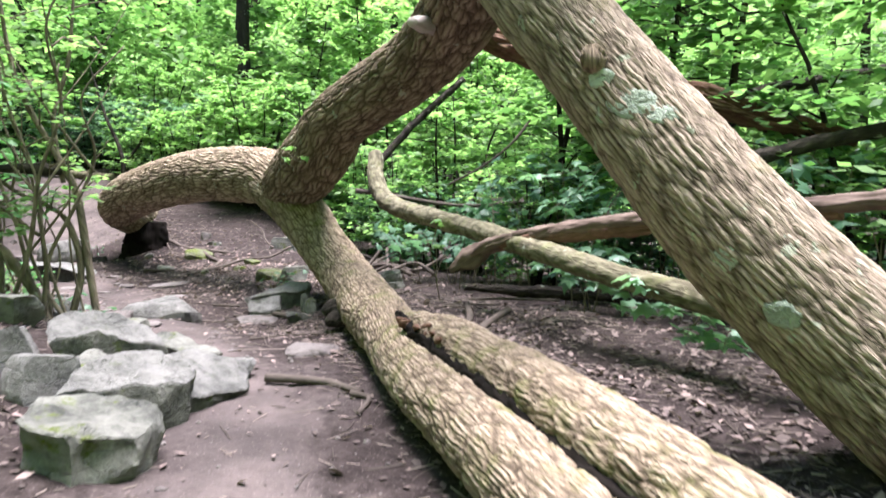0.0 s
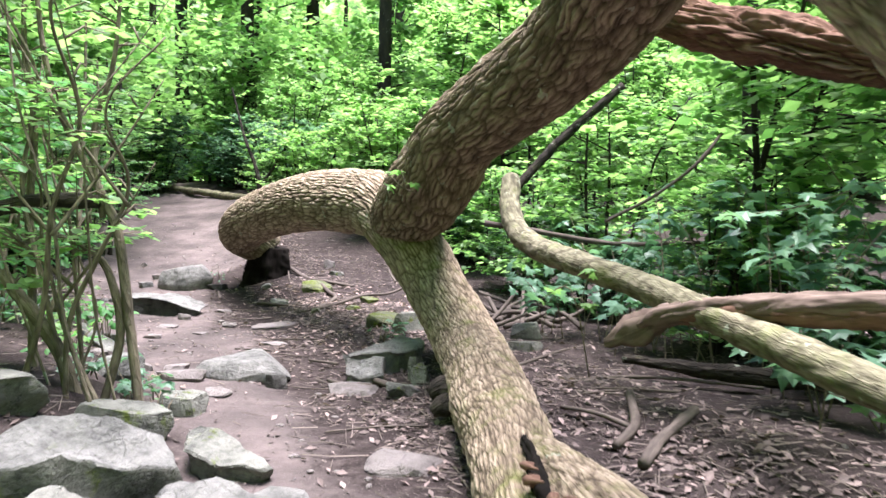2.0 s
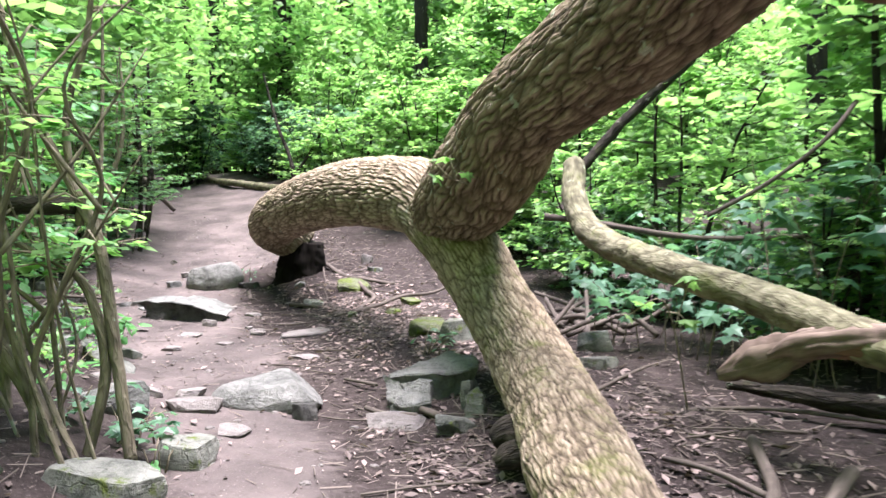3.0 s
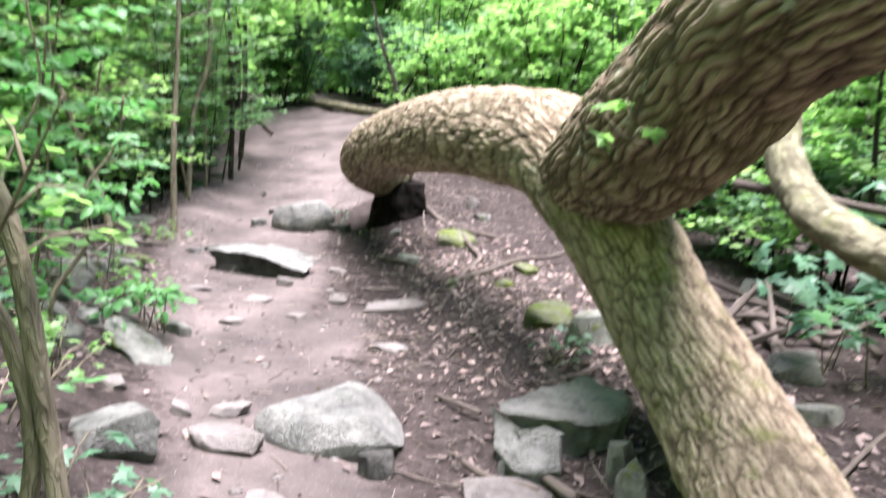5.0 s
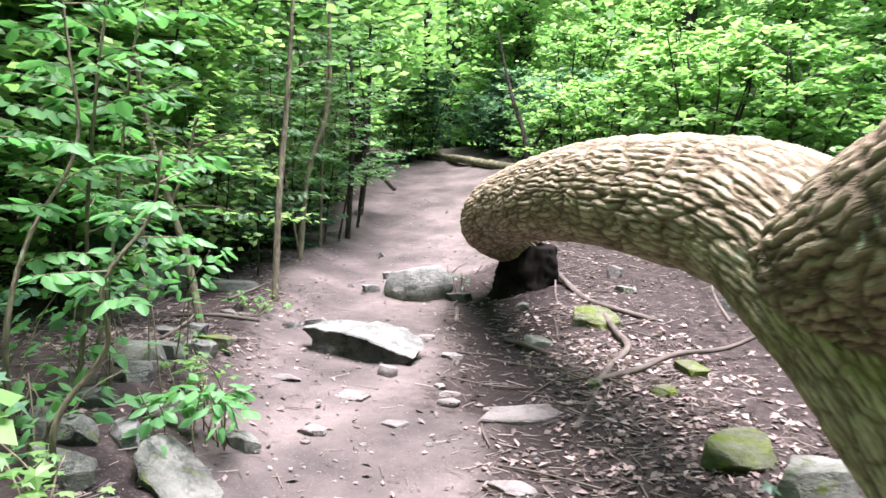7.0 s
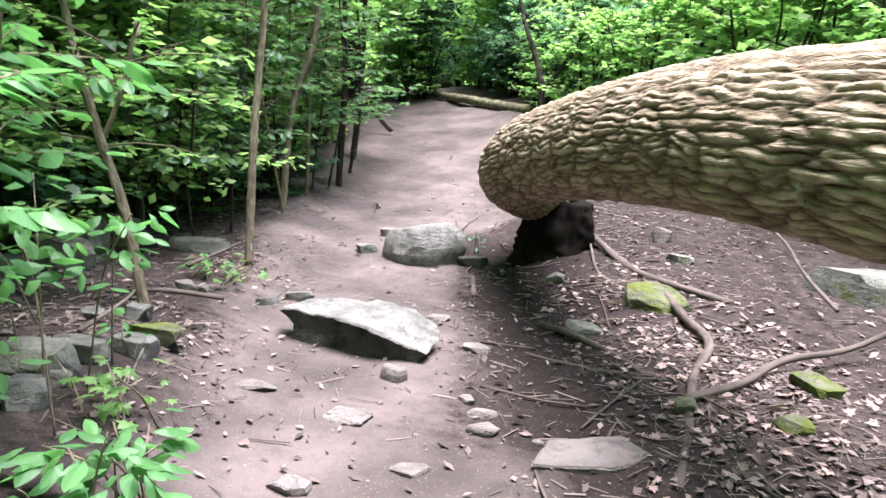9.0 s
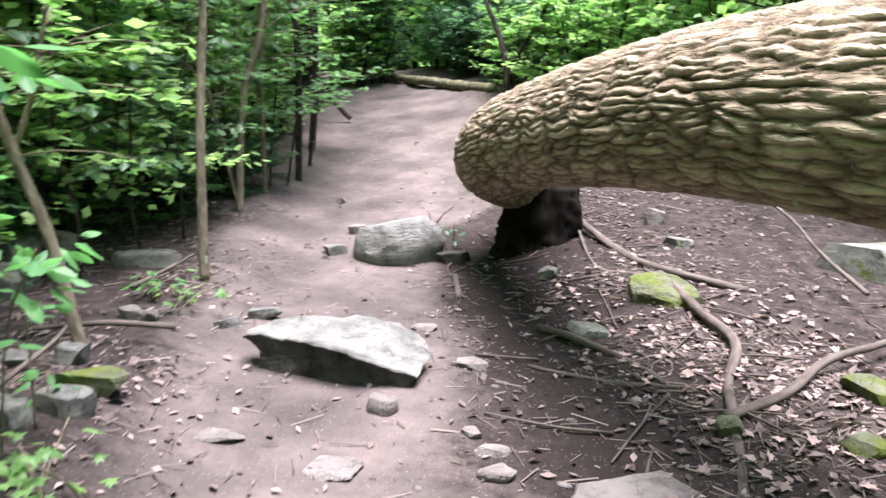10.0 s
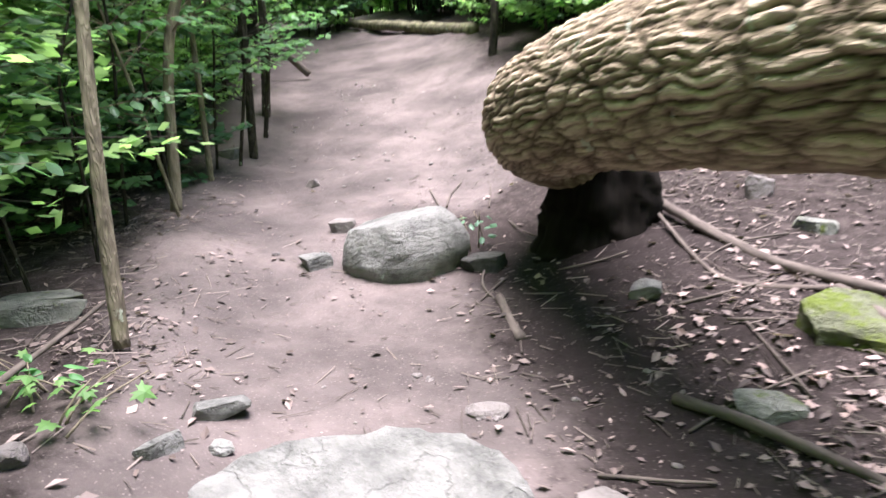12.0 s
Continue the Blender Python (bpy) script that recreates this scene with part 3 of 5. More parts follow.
# ---- stones ----
def stone(name, x, y, size, turn=0, material=None, label="grey rock bedded in the path", seed=0, sink=0.25, tilt=(0, 0), facets=7, group="", sub=4, lift=0.0, boxy=None):
    rng = np.random.default_rng(seed)
    bm = bmesh.new()
    bmesh.ops.create_icosphere(bm, subdivisions=sub, radius=1.0)
    v = np.array([p.co[:] for p in bm.verts])
    f = [[q.index for q in p.verts] for p in bm.faces]
    bm.free()
    v = np.sign(v) * np.abs(v) ** (boxy or (0.66 if max(size) > 0.45 else 0.85))
    for _ in range(facets):
        n = rng.normal(size=3)
        n[2] *= 0.45
        n /= np.linalg.norm(n)
        k = rng.uniform(0.5, 0.88)
        over = np.clip(v @ n - k, 0, None)
        v = v - over[:, None] * n * 0.995
    n = np.array([rng.normal() * 0.12, rng.normal() * 0.12, 1.0])
    v = v - np.clip(v @ n - 0.6, 0, None)[:, None] * n * 0.97
    v = v * (1 + 0.035 * fbm(v * 1.7 + seed, seed, 5) - 0.05 * np.clip(fbm(v * 3.1 + seed, seed + 9, 3) - 0.35, 0, 1))[:, None]
    v = v * np.array(size) * 0.5 / np.abs(v).max(0)
    me = mesh_of(name, v, f, material or ROCK)
    me.set_sharp_from_angle(angle=radians(24))
    ob = new(name, me)
    z = on_ground(x, y) + size[2] * (0.5 - sink) + lift
    ob.matrix_basis = pose(x, y, z, tilt[0], tilt[1], turn)
    return tagged(ob, label, "rock", group)


# path stones, from near to far
def slab(name, outline, thick, under, material, label, seed=0, rough=0.025, edge=None):
    """A flat rock: an outline of its top (x, y, z), with sides that draw in below."""
    top = np.array(outline, float)
    c = top.mean(0)
    n = len(top)
    fine = []
    for k in range(n):
        for u in np.linspace(0, 1, 13)[:-1]:
            fine.append(top[k] * (1 - u) + top[(k + 1) % n] * u)
    fine = np.array(fine)
    m = len(fine)
    rings = [c + (fine - c) * np.array([q, q, q]) for q in (0.15, 0.3, 0.45, 0.6, 0.75, 0.88, 0.96)] + [c + (fine - c) * np.array([1, 1, 1]) - [0, 0, 0.012]]
    for q in (0.15, 0.3, 0.45, 0.6, 0.8, 1.0):
        r = c + (fine - c) * (1 - under * min(1.0, 2.2 * q))
        r[:, 2] = fine[:, 2] * (1 - 0.5 * q) + (c[2] * 0.5) * q - thick * q
        rings.append(r)
    v = np.vstack([[c]] + rings + [[c - [0, 0, thick * 1.2]]])
    side = np.array([fbm(v * 5 + seed, seed + k, 5) for k in range(3)]).T * rough * 1.5
    side[:, 2] -= rough * 2.2 * np.clip(vnoise(v * 6 + seed, seed + 5) - 0.25, 0, 1)
    layer = np.round(v[:, 2] * 26) / 26
    v = v + side * np.array([1, 1, 0.6])
    v[:, :2] += ((np.sin(layer * 170)[:, None]) * 0.012) * ((np.arange(len(v)) > 8 * m)[:, None])
    f = [[0, 1 + k, 1 + (k + 1) % m] for k in range(m)]
    for r in range(len(rings) - 1):
        a0, b0 = 1 + r * m, 1 + (r + 1) * m
        f += [[a0 + k, b0 + k, b0 + (k + 1) % m, a0 + (k + 1) % m] for k in range(m)]
    last = 1 + (len(rings) - 1) * m
    f += [[last + (k + 1) % m, last + k, len(v) - 1] for k in range(m)]
    # sides take the edge rock, darker to hold the shade below the top
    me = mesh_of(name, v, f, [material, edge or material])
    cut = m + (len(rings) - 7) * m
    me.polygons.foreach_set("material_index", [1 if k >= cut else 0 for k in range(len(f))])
    me.set_sharp_from_angle(angle=radians(28))
    return tagged(put(name, me), label, "rock")


def rock(x, y, wide, deep, top, turn, material, label, seed, facets=10, tilt=(0, 0), sub=5, name="rock", boxy=None):
    """A bedded rock whose top stands so many metres above the ground there."""
    tall = top / 0.62
    return stone(name, x, y, (wide, deep, tall), turn, material, label, seed, 0.38, tilt, facets, "", sub, 0.0, boxy)


slab("boulder", [(-1.56, 3.68, 0.36), (-1.31, 3.9, 0.31), (-1.16, 3.94, 0.24), (-1.1, 3.84, 0.2), (-1.08, 3.56, 0.23), (-1.25, 3.32, 0.31), (-1.5, 3.4, 0.36)], 0.3, 0.06, ROCK_MOSS, "large grey boulder with a mossy face", 21)
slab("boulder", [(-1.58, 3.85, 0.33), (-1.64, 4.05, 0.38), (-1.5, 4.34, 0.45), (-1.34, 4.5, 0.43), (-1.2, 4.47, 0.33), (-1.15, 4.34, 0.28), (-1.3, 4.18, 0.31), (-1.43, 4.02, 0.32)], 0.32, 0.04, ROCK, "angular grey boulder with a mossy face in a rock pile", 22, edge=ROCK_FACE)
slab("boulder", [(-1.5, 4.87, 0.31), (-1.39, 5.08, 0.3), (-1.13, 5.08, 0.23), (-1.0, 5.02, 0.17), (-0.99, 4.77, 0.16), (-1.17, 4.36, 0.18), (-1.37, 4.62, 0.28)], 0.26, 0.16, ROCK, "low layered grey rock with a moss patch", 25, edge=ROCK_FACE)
slab("boulder", [(-1.96, 4.5, 0.44), (-2.12, 4.72, 0.52), (-1.98, 4.98, 0.57), (-1.72, 5.2, 0.42), (-1.58, 5.12, 0.3), (-1.66, 4.9, 0.37), (-1.8, 4.66, 0.5)], 0.4, 0.1, ROCK, "grey boulder with shade painted on its mossy sides", 24, edge=ROCK_FACE)
slab("rock", [(-1.86, 4.42, 0.36), (-1.8, 4.66, 0.36), (-1.7, 4.72, 0.31), (-1.6, 4.38, 0.31), (-1.64, 4.18, 0.33)], 0.2, 0.1, ROCK_MOSS, "flat stone wedged in a rock pile", 29)
slab("rock", [(-1.94, 5.7, 0.26), (-1.91, 5.79, 0.26), (-1.65, 5.77, 0.23), (-1.38, 5.62, 0.18), (-1.4, 5.55, 0.17), (-1.59, 5.48, 0.2), (-1.84, 5.52, 0.24)], 0.2, 0.15, ROCK_MOSS, "dark layered rock on the edge of the path", 28)
rock(-1.84, 4.2, 0.4, 0.40, 0.34, 40, ROCK, "smooth rounded grey boulder", 23, 2, name="boulder", boxy=1.1)
rock(-1.42, 5.02, 0.42, 0.30, 0.2, 12, ROCK, "grey rock at the foot of the pile", 30, 9)
rock(-1.20, 5.25, 0.36, 0.24, 0.14, -30, ROCK, "grey rock at the foot of the pile", 19, 9)
rock(-2.34, 5.86, 0.68, 0.32, 0.22, 12, ROCK_MOSS, "long mossy stone lying beside the saplings", 26, 6)
rock(-2.95, 5.35, 0.85, 0.45, 0.2, 12, ROCK_MOSS, "flat grey stone under the saplings", 27, 8)
rock(-2.15, 4.45, 0.4, 0.3, 0.25, 60, ROCK, "grey rock in a rock pile", 18, 8)
rock(-2.45, 6.55, 0.36, 0.26, 0.14, 0, ROCK_MOSS, "small mossy rock by the sapling", 17, 6)
rock(-2.38, 7.7, 0.22, 0.18, 0.15, 40, ROCK_EDGE, "dark broken rock edge on the path", 16, 9)
rock(-1.8, 9.75, 0.42, 0.36, 0.26, 10, ROCK_MOSS, "mossy rock beside the propping limb", 33)
rock(-2.2, 10.15, 0.52, 0.36, 0.15, 60, ROCK_GREEN, "low moss-covered rock in the leaf litter", 34)
for k, (x, y, w, d, h, t, m, l) in enumerate([
        (-3.42, 7.12, 0.62, 0.36, 0.24, 20, ROCK, "grey stone beside green seedlings"), (-3.12, 7.52, 0.46, 0.26, 0.11, -10, ROCK_PALE, "flat pale stone set in the path"),
        (-4.85, 7.85, 0.36, 0.26, 0.14, 5, ROCK_MOSS, "mossy rock among leafy plants"),
        (-1.75, 7.72, 0.46, 0.4, 0.08, 10, ROCK_PALE, "flat pale stone set in the path"), (-1.28, 7.6, 0.32, 0.24, 0.12, 10, ROCK_MOSS, "grey rock under the propping limb"),
        (-1.29, 8.05, 0.14, 0.2, 0.22, 0, ROCK_MOSS, "upright mossy rock by the limb"), (-1.2, 7.86, 0.18, 0.22, 0.2, 30, ROCK_MOSS, "upright mossy rock by the limb"),
        (-0.8, 6.0, 0.44, 0.36, 0.07, 0, ROCK_PALE, "flat pale stone set in the path"), (-3.36, 7.85, 0.24, 0.13, 0.07, 50, ROCK_PALE, "small flat stone in the path"),
        (-3.56, 7.66, 0.18, 0.12, 0.06, 10, ROCK_PALE, "small flat stone in the path"), (-5.08, 10.62, 0.19, 0.17, 0.11, 0, ROCK_PALE, "small pale rounded stone"),
        (-4.98, 11.42, 0.26, 0.18, 0.06, 20, ROCK_PALE, "flat pale stone set in the path"), (-4.9, 9.98, 0.3, 0.2, 0.04, 30, ROCK_PALE, "flat pale stone set in the path"),
        (-4.36, 10.5, 0.17, 0.13, 0.05, 0, ROCK_PALE, "small pale stone in the path"), (-4.25, 10.34, 0.2, 0.14, 0.05, 30, ROCK_PALE, "small pale stone in the path"),
        (-4.52, 10.62, 0.14, 0.1, 0.04, 0, ROCK_PALE, "small pale stone in the path"), (-6.63, 11.35, 0.30, 0.14, 0.09, 30, ROCK, "thin stone flake on the path"),
        (-6.56, 10.98, 0.2, 0.1, 0.08, 75, ROCK, "thin stone flake on the path"), (-6.42, 11.15, 0.12, 0.09, 0.05, 20, ROCK, "thin stone flake on the path"),
        (-6.5, 9.85, 0.22, 0.17, 0.14, 0, ROCK, "grey stone beside a stick"), (-6.7, 9.66, 0.2, 0.14, 0.08, 20, ROCK, "grey stone beside a stick"),
        (-6.02, 9.22, 0.36, 0.22, 0.14, 20, ROCK_MOSS, "mossy stone at the path's edge"), (-5.78, 8.96, 0.2, 0.16, 0.1, 0, ROCK_PALE, "pale angular stone at the path edge"),
        (-6.08, 9.68, 0.4, 0.24, 0.14, 30, ROCK_GREEN, "moss-covered stone at the path's edge"), (-5.62, 8.72, 0.26, 0.2, 0.12, 0, ROCK, "grey stone at the path's edge"),
        (-6.9, 10.6, 0.18, 0.14, 0.08, 0, ROCK_PALE, "small pale stone beside the path"), (-8.2, 11.65, 0.62, 0.3, 0.16, 25, ROCK_MOSS, "long grey stone under the brush"),
        (-8.5, 10.7, 0.6, 0.5, 0.5, 0, ROCK_MOSS, "dark rock under the brush"), (-8.1, 10.3, 0.5, 0.45, 0.36, 20, ROCK_MOSS, "dark rock under the brush"), (-7.6, 9.6, 0.4, 0.36, 0.25, 20, ROCK_MOSS, "mossy rock under the brush"),
        (-5.14, 13.1, 0.2, 0.16, 0.12, 0, ROCK, "small grey stone on dark soil"), (-4.36, 14.1, 0.3, 0.2, 0.08, 0, ROCK_MOSS, "low stone on dark soil"),
        (-4.5, 12.2, 0.3, 0.22, 0.1, 20, ROCK_MOSS, "low grey stone among sticks"), (-3.4, 11.0, 0.16, 0.13, 0.08, 0, ROCK_GREEN, "mossy stone among sticks"),
        (-2.86, 11.5, 0.3, 0.24, 0.08, 0, ROCK_GREEN, "moss-covered stone in dead leaves"), (-2.9, 10.95, 0.22, 0.16, 0.06, 0, ROCK_GREEN, "small moss-covered stone in dead leaves"),
        (-7.75, 14.0, 0.24, 0.2, 0.12, 0, ROCK_PALE, "small pale stone beside a boulder"), (-8.75, 15.0, 0.2, 0.14, 0.1, 0, ROCK_PALE, "small pale stone on the path"), (-10.2, 15.4, 0.3, 0.2, 0.12, 0, ROCK_MOSS, "stone at the brush edge"),
        (-4.68, 14.66, 0.22, 0.17, 0.15, 0, ROCK_PALE, "small pale stone on dark soil"), (-2.8, 13.95, 0.95, 0.5, 0.34, -10, ROCK_MOSS, "grey rock at the brush edge"),
        (-0.55, 9.55, 0.36, 0.3, 0.2, 0, ROCK_MOSS, "mossy rock behind the limb"), (-0.75, 11.7, 0.4, 0.3, 0.3, 0, ROCK_MOSS, "rock in a wood pile"), (-0.5, 8.85, 0.4, 0.22, 0.12, 20, ROCK_MOSS, "mossy stone behind the limb"),
        (-5.95, 9.0, 0.5, 0.3, 0.2, 15, ROCK_MOSS, "mossy stone among seedlings"), (-4.72, 8.8, 0.3, 0.2, 0.12, 0, ROCK_MOSS, "mossy stone among seedlings"), (-2.57, 7.1, 0.26, 0.18, 0.05, 0, ROCK_PALE, "flat pale stone set in the path"),
        (-3.2, 9.35, 0.3, 0.16, 0.04, 20, ROCK_PALE, "flat pale stone set in the path"), (-4.6, 9.3, 0.24, 0.14, 0.05, 0, ROCK_PALE, "flat pale stone set in the path")]):
    rock(x, y, w, d, h, t, m, l, 200 + k, 8 + k % 5, sub=4)
rock(-2.78, 7.98, 0.86, 0.72, 0.24, 12, ROCK, "broad pale grey boulder worn smooth in the path", 31, 3, (5, -4), name="boulder", boxy=1.1)
slab("boulder", [(-2.02, 8.44, 0.2), (-1.86, 8.6, 0.28), (-1.6, 8.64, 0.36), (-1.38, 8.47, 0.37), (-1.32, 8.22, 0.32), (-1.54, 8.12, 0.3), (-1.84, 8.22, 0.24)], 0.34, 0.16, ROCK, "cracked grey boulder with thin moss", 32, 0.03)
slab("rock", [(-2.0, 8.36, 0.19), (-1.82, 8.16, 0.22), (-1.58, 8.06, 0.26), (-1.54, 7.92, 0.16), (-1.72, 7.88, 0.1), (-1.96, 8.12, 0.08)], 0.2, 0.05, ROCK, "slab broken off a cracked grey boulder", 15, 0.03)
slab("slab", [(-4.4, 7.92, 0.35), (-4.56, 8.08, 0.34), (-4.6, 8.26, 0.28), (-4.42, 8.33, 0.2), (-4.22, 8.3, 0.1), (-4.03, 8.12, 0.02), (-4.12, 7.96, 0.1)], 0.22, 0.1, ROCK_MOSS, "tilted slab of rock with a moss streak", 44)
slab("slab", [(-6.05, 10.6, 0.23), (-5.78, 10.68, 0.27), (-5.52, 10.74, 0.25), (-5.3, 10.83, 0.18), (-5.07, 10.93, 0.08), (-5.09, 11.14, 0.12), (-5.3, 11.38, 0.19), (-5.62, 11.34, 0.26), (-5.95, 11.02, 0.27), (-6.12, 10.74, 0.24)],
     0.24, 0.12, ROCK, "flat grey rock slab tilted on the path, layered edge darkened for shade", 41, edge=ROCK_EDGE)
rock(-6.92, 13.55, 0.95, 0.8, 0.5, 24, ROCK, "rounded grey boulder with a dark broken face", 61, 4, (-4, -10), name="boulder", boxy=1.15)
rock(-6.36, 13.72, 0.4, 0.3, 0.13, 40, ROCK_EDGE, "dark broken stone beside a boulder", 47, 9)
rock(-7.52, 13.3, 0.26, 0.2, 0.12, 50, ROCK, "small grey stone beside a boulder", 48, 8)
slab("slab", [(-3.86, 10.1, 0.05), (-3.5, 10.3, 0.08), (-3.42, 10.5, 0.1), (-3.62, 10.62, 0.09), (-3.9, 10.36, 0.07)], 0.14, 0.05, ROCK_PALE, "flat pale stone set in the path", 39, 0.012)
slab("rock", [(-4.34, 12.66, 0.3), (-4.06, 12.58, 0.29), (-3.86, 12.75, 0.31), (-4.0, 12.95, 0.38), (-4.26, 12.94, 0.41), (-4.42, 12.8, 0.38)], 0.36, -0.1, ROCK_GREEN, "small rock covered in bright green moss", 43)

# ---- foliage ----
def leaves(centres, sizes, dirs, tilts, rng):
    """Folded pointed leaves: two triangles each, on a shared midrib."""
    n = len(centres)
    d = dirs / (np.linalg.norm(dirs, axis=1)[:, None] + 1e-9)
    up = np.array([0, 0, 1.0]) + rng.normal(size=(n, 3)) * tilts
    side = np.cross(d, up)
    side /= np.linalg.norm(side, axis=1)[:, None] + 1e-9
    nrm = np.cross(side, d)
    s = sizes[:, None]
    base = centres
    tip = centres + d * s - np.array([0, 0, 0.12]) * s
    midp = centres + d * s * 0.45
    l = midp - side * s * 0.36 - nrm * s * 0.06
    r = midp + side * s * 0.36 - nrm * s * 0.06
    v = np.stack([base, l, tip, r], 1).reshape(-1, 3)
    k = np.arange(n) * 4
    f = np.concatenate([np.stack([k, k + 2, k + 1], 1), np.stack([k, k + 3, k + 2], 1)])
    return v, f


def shrub(name, seed, tall, wide, count, leaf, material, low=0.15, stems=3, label="", lean=0.15):
    """Stems with limbs that carry flat sprays of leaves."""
    rng = np.random.default_rng(seed)
    top = thing(name, label, "shrub")
    wood, cs, ds, zs = [], [], [], []
    sprays = max(10, count // 34)
    for k in range(stems):
        a = rng.uniform(0, 2 * math.pi)
        r = rng.uniform(0, 0.12) * wide
        x0, y0 = r * math.cos(a), r * math.sin(a)
        lx, ly = rng.normal(size=2) * lean * tall
        rad = 0.012 * tall ** 0.8 * rng.uniform(0.7, 1.2)
        pts = [(x0, y0, -0.1, rad * 1.2), (x0 + lx * 0.3 + rng.normal() * 0.04, y0 + ly * 0.3, tall * 0.35, rad), (x0 + lx * 0.7, y0 + ly * 0.7 + rng.normal() * 0.05, tall * 0.7, rad * 0.7), (x0 + lx, y0 + ly, tall, rad * 0.25)]
        wood.append(tube(pts, 5, tall / 8, seed=seed))
        stem = spline(pts, 10)
        for _ in range(sprays // stems):
            u = rng.uniform(low, 1.0) ** 0.8
            p = stem[int(u * (len(stem) - 1)), :3]
            a = rng.uniform(0, 2 * math.pi)
            reach = wide * 0.5 * rng.uniform(0.35, 1.0) * (1.15 - 0.75 * u)
            e = p + np.array([math.cos(a) * reach, math.sin(a) * reach, reach * rng.uniform(-0.05, 0.45)])
            m = (p + e) / 2 + np.array([0, 0, 0.06 * reach])
            if rng.random() < 0.4:
                wood.append(tube([(*p, rad * 0.4), (*m, rad * 0.28), (*e, rad * 0.12)], 4, max(0.12, reach / 2.2)))
            nl = 34
            w = rng.uniform(0.25, 1.08, nl)
            out = np.array([math.cos(a), math.sin(a), 0])
            sd = np.array([-math.sin(a), math.cos(a), 0])
            q = p + (e - p) * w[:, None] + sd * (rng.uniform(-1, 1, nl) * reach * 0.32 * w)[:, None] + np.array([0, 0, 1]) * (rng.normal(size=nl) * 0.03 * reach)[:, None]
            cs.append(q)
            ds.append(out * 0.7 + sd * rng.choice([-1, 1], nl)[:, None] * 0.8 + rng.normal(size=(nl, 3)) * 0.25)
            zs.append(leaf * rng.uniform(0.6, 1.2, nl))
    v, f, u, r = joined(wood)
    put("stem", mesh_of("stem", v, f, BARK_DARK, True, u, [("ridge", r)]), top)
    cs, ds, zs = np.vstack(cs), np.vstack(ds), np.concatenate(zs)
    v, f = leaves(cs, zs, ds, 0.35, rng)
    put("foliage", mesh_of("foliage", v, f, material, False), top)
    return top


def scatter(masters, places, seed, smin=0.8, smax=1.25):
    rng = np.random.default_rng(seed)
    used = set()
    for x, y in places:
        if -14.2 < x < -9.9 and 19.0 < y < 21.9 + (-9.8 - x) * 0.636:
            continue
        k = int(rng.integers(len(masters)))
        s = rng.uniform(smin, smax)
        m = Matrix.Translation((x, y, on_ground(x, y) - 0.03)) @ Matrix.Rotation(rng.uniform(0, 6.28), 4, "Z") @ Matrix.Diagonal((s, s, s, 1))
        if k not in used:
            used.add(k)
            masters[k].matrix_basis = m
        else:
            c = copy_thing(masters[k], Matrix())
            c.matrix_basis = m


LEFT = [(-5.4, -0.5), (-4.0, 3.5), (-3.9, 5.5), (-5.2, 8.0), (-6.9, 9.7), (-8.1, 11.3), (-9.9, 14.5), (-11.7, 18), (-13.9, 21), (-19, 26)]
RIGHT = [(4.0, -2), (3.3, 3), (1.7, 7.4), (0.0, 10.4), (-2.2, 14.8), (-5.4, 17.4), (-8.9, 20.4), (-11.2, 23.0), (-17.5, 28)]


def beyond(x, y):
    """Metres into the brush on either side (negative on the open strip)."""
    lx = np.interp(y, [p[1] for p in LEFT], [p[0] for p in LEFT])
    rx = np.interp(y, [p[1] for p in RIGHT], [p[0] for p in RIGHT])
    return max(lx - x, x - rx) * 0.75


def ring(n, near_m, far_m, seed, gap, xlim=(-34, 16), ylim=(-6, 44)):
    rng = np.random.default_rng(seed)
    got = []
    for _ in range(n * 60):
        x, y = rng.uniform(*xlim), rng.uniform(*ylim)
        b = beyond(x, y)
        if near_m < b < far_m and all((x - p) ** 2 + (y - q) ** 2 > gap * gap for p, q in got):
            got.append((x, y))
            if len(got) == n:
                break
    return got


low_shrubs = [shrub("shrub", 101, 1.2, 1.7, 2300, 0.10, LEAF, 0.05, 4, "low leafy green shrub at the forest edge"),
              shrub("shrub", 102, 0.9, 1.6, 1900, 0.11, LEAF_DEEP, 0.05, 4, "low shrub with shade put into its dark green leaves"),
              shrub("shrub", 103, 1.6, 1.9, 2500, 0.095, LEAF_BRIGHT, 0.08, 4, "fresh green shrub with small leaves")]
EDGE = [(1.2, 9.2), (2.0, 8.4), (2.8, 7.6), (3.3, 6.4), (-0.6, 12.9), (0.6, 11.4), (1.6, 10.2), (2.4, 8.9), (-12.9, 21.4), (-11.9, 22.0), (-10.9, 21.9), (-13.8, 22.2), (-12.4, 22.6), (-9.8, 13.0), (-10.3, 14.3), (-11.0, 15.2), (-11.6, 16.3), (-12.2, 17.6), (-10.2, 12.2), (-9.9, 11.2), (-8.6, 10.0), (-10.8, 13.0), (-11.4, 14.6), (-12.4, 16.4), (-13.2, 18.6), (-14.0, 20.4), (-12.6, 22.6), (-11.6, 24.0), (-14.6, 23.4), (-16, 24.5),
        (-10.2, 22.4), (-9.2, 21.4), (-7.6, 20.2), (-6.2, 19.0), (-4.8, 18.2), (-3.4, 17.2), (-2.2, 15.8), (-8.2, 21.6), (-6.4, 20.4), (-1.2, 13.8), (-0.2, 12.2)]
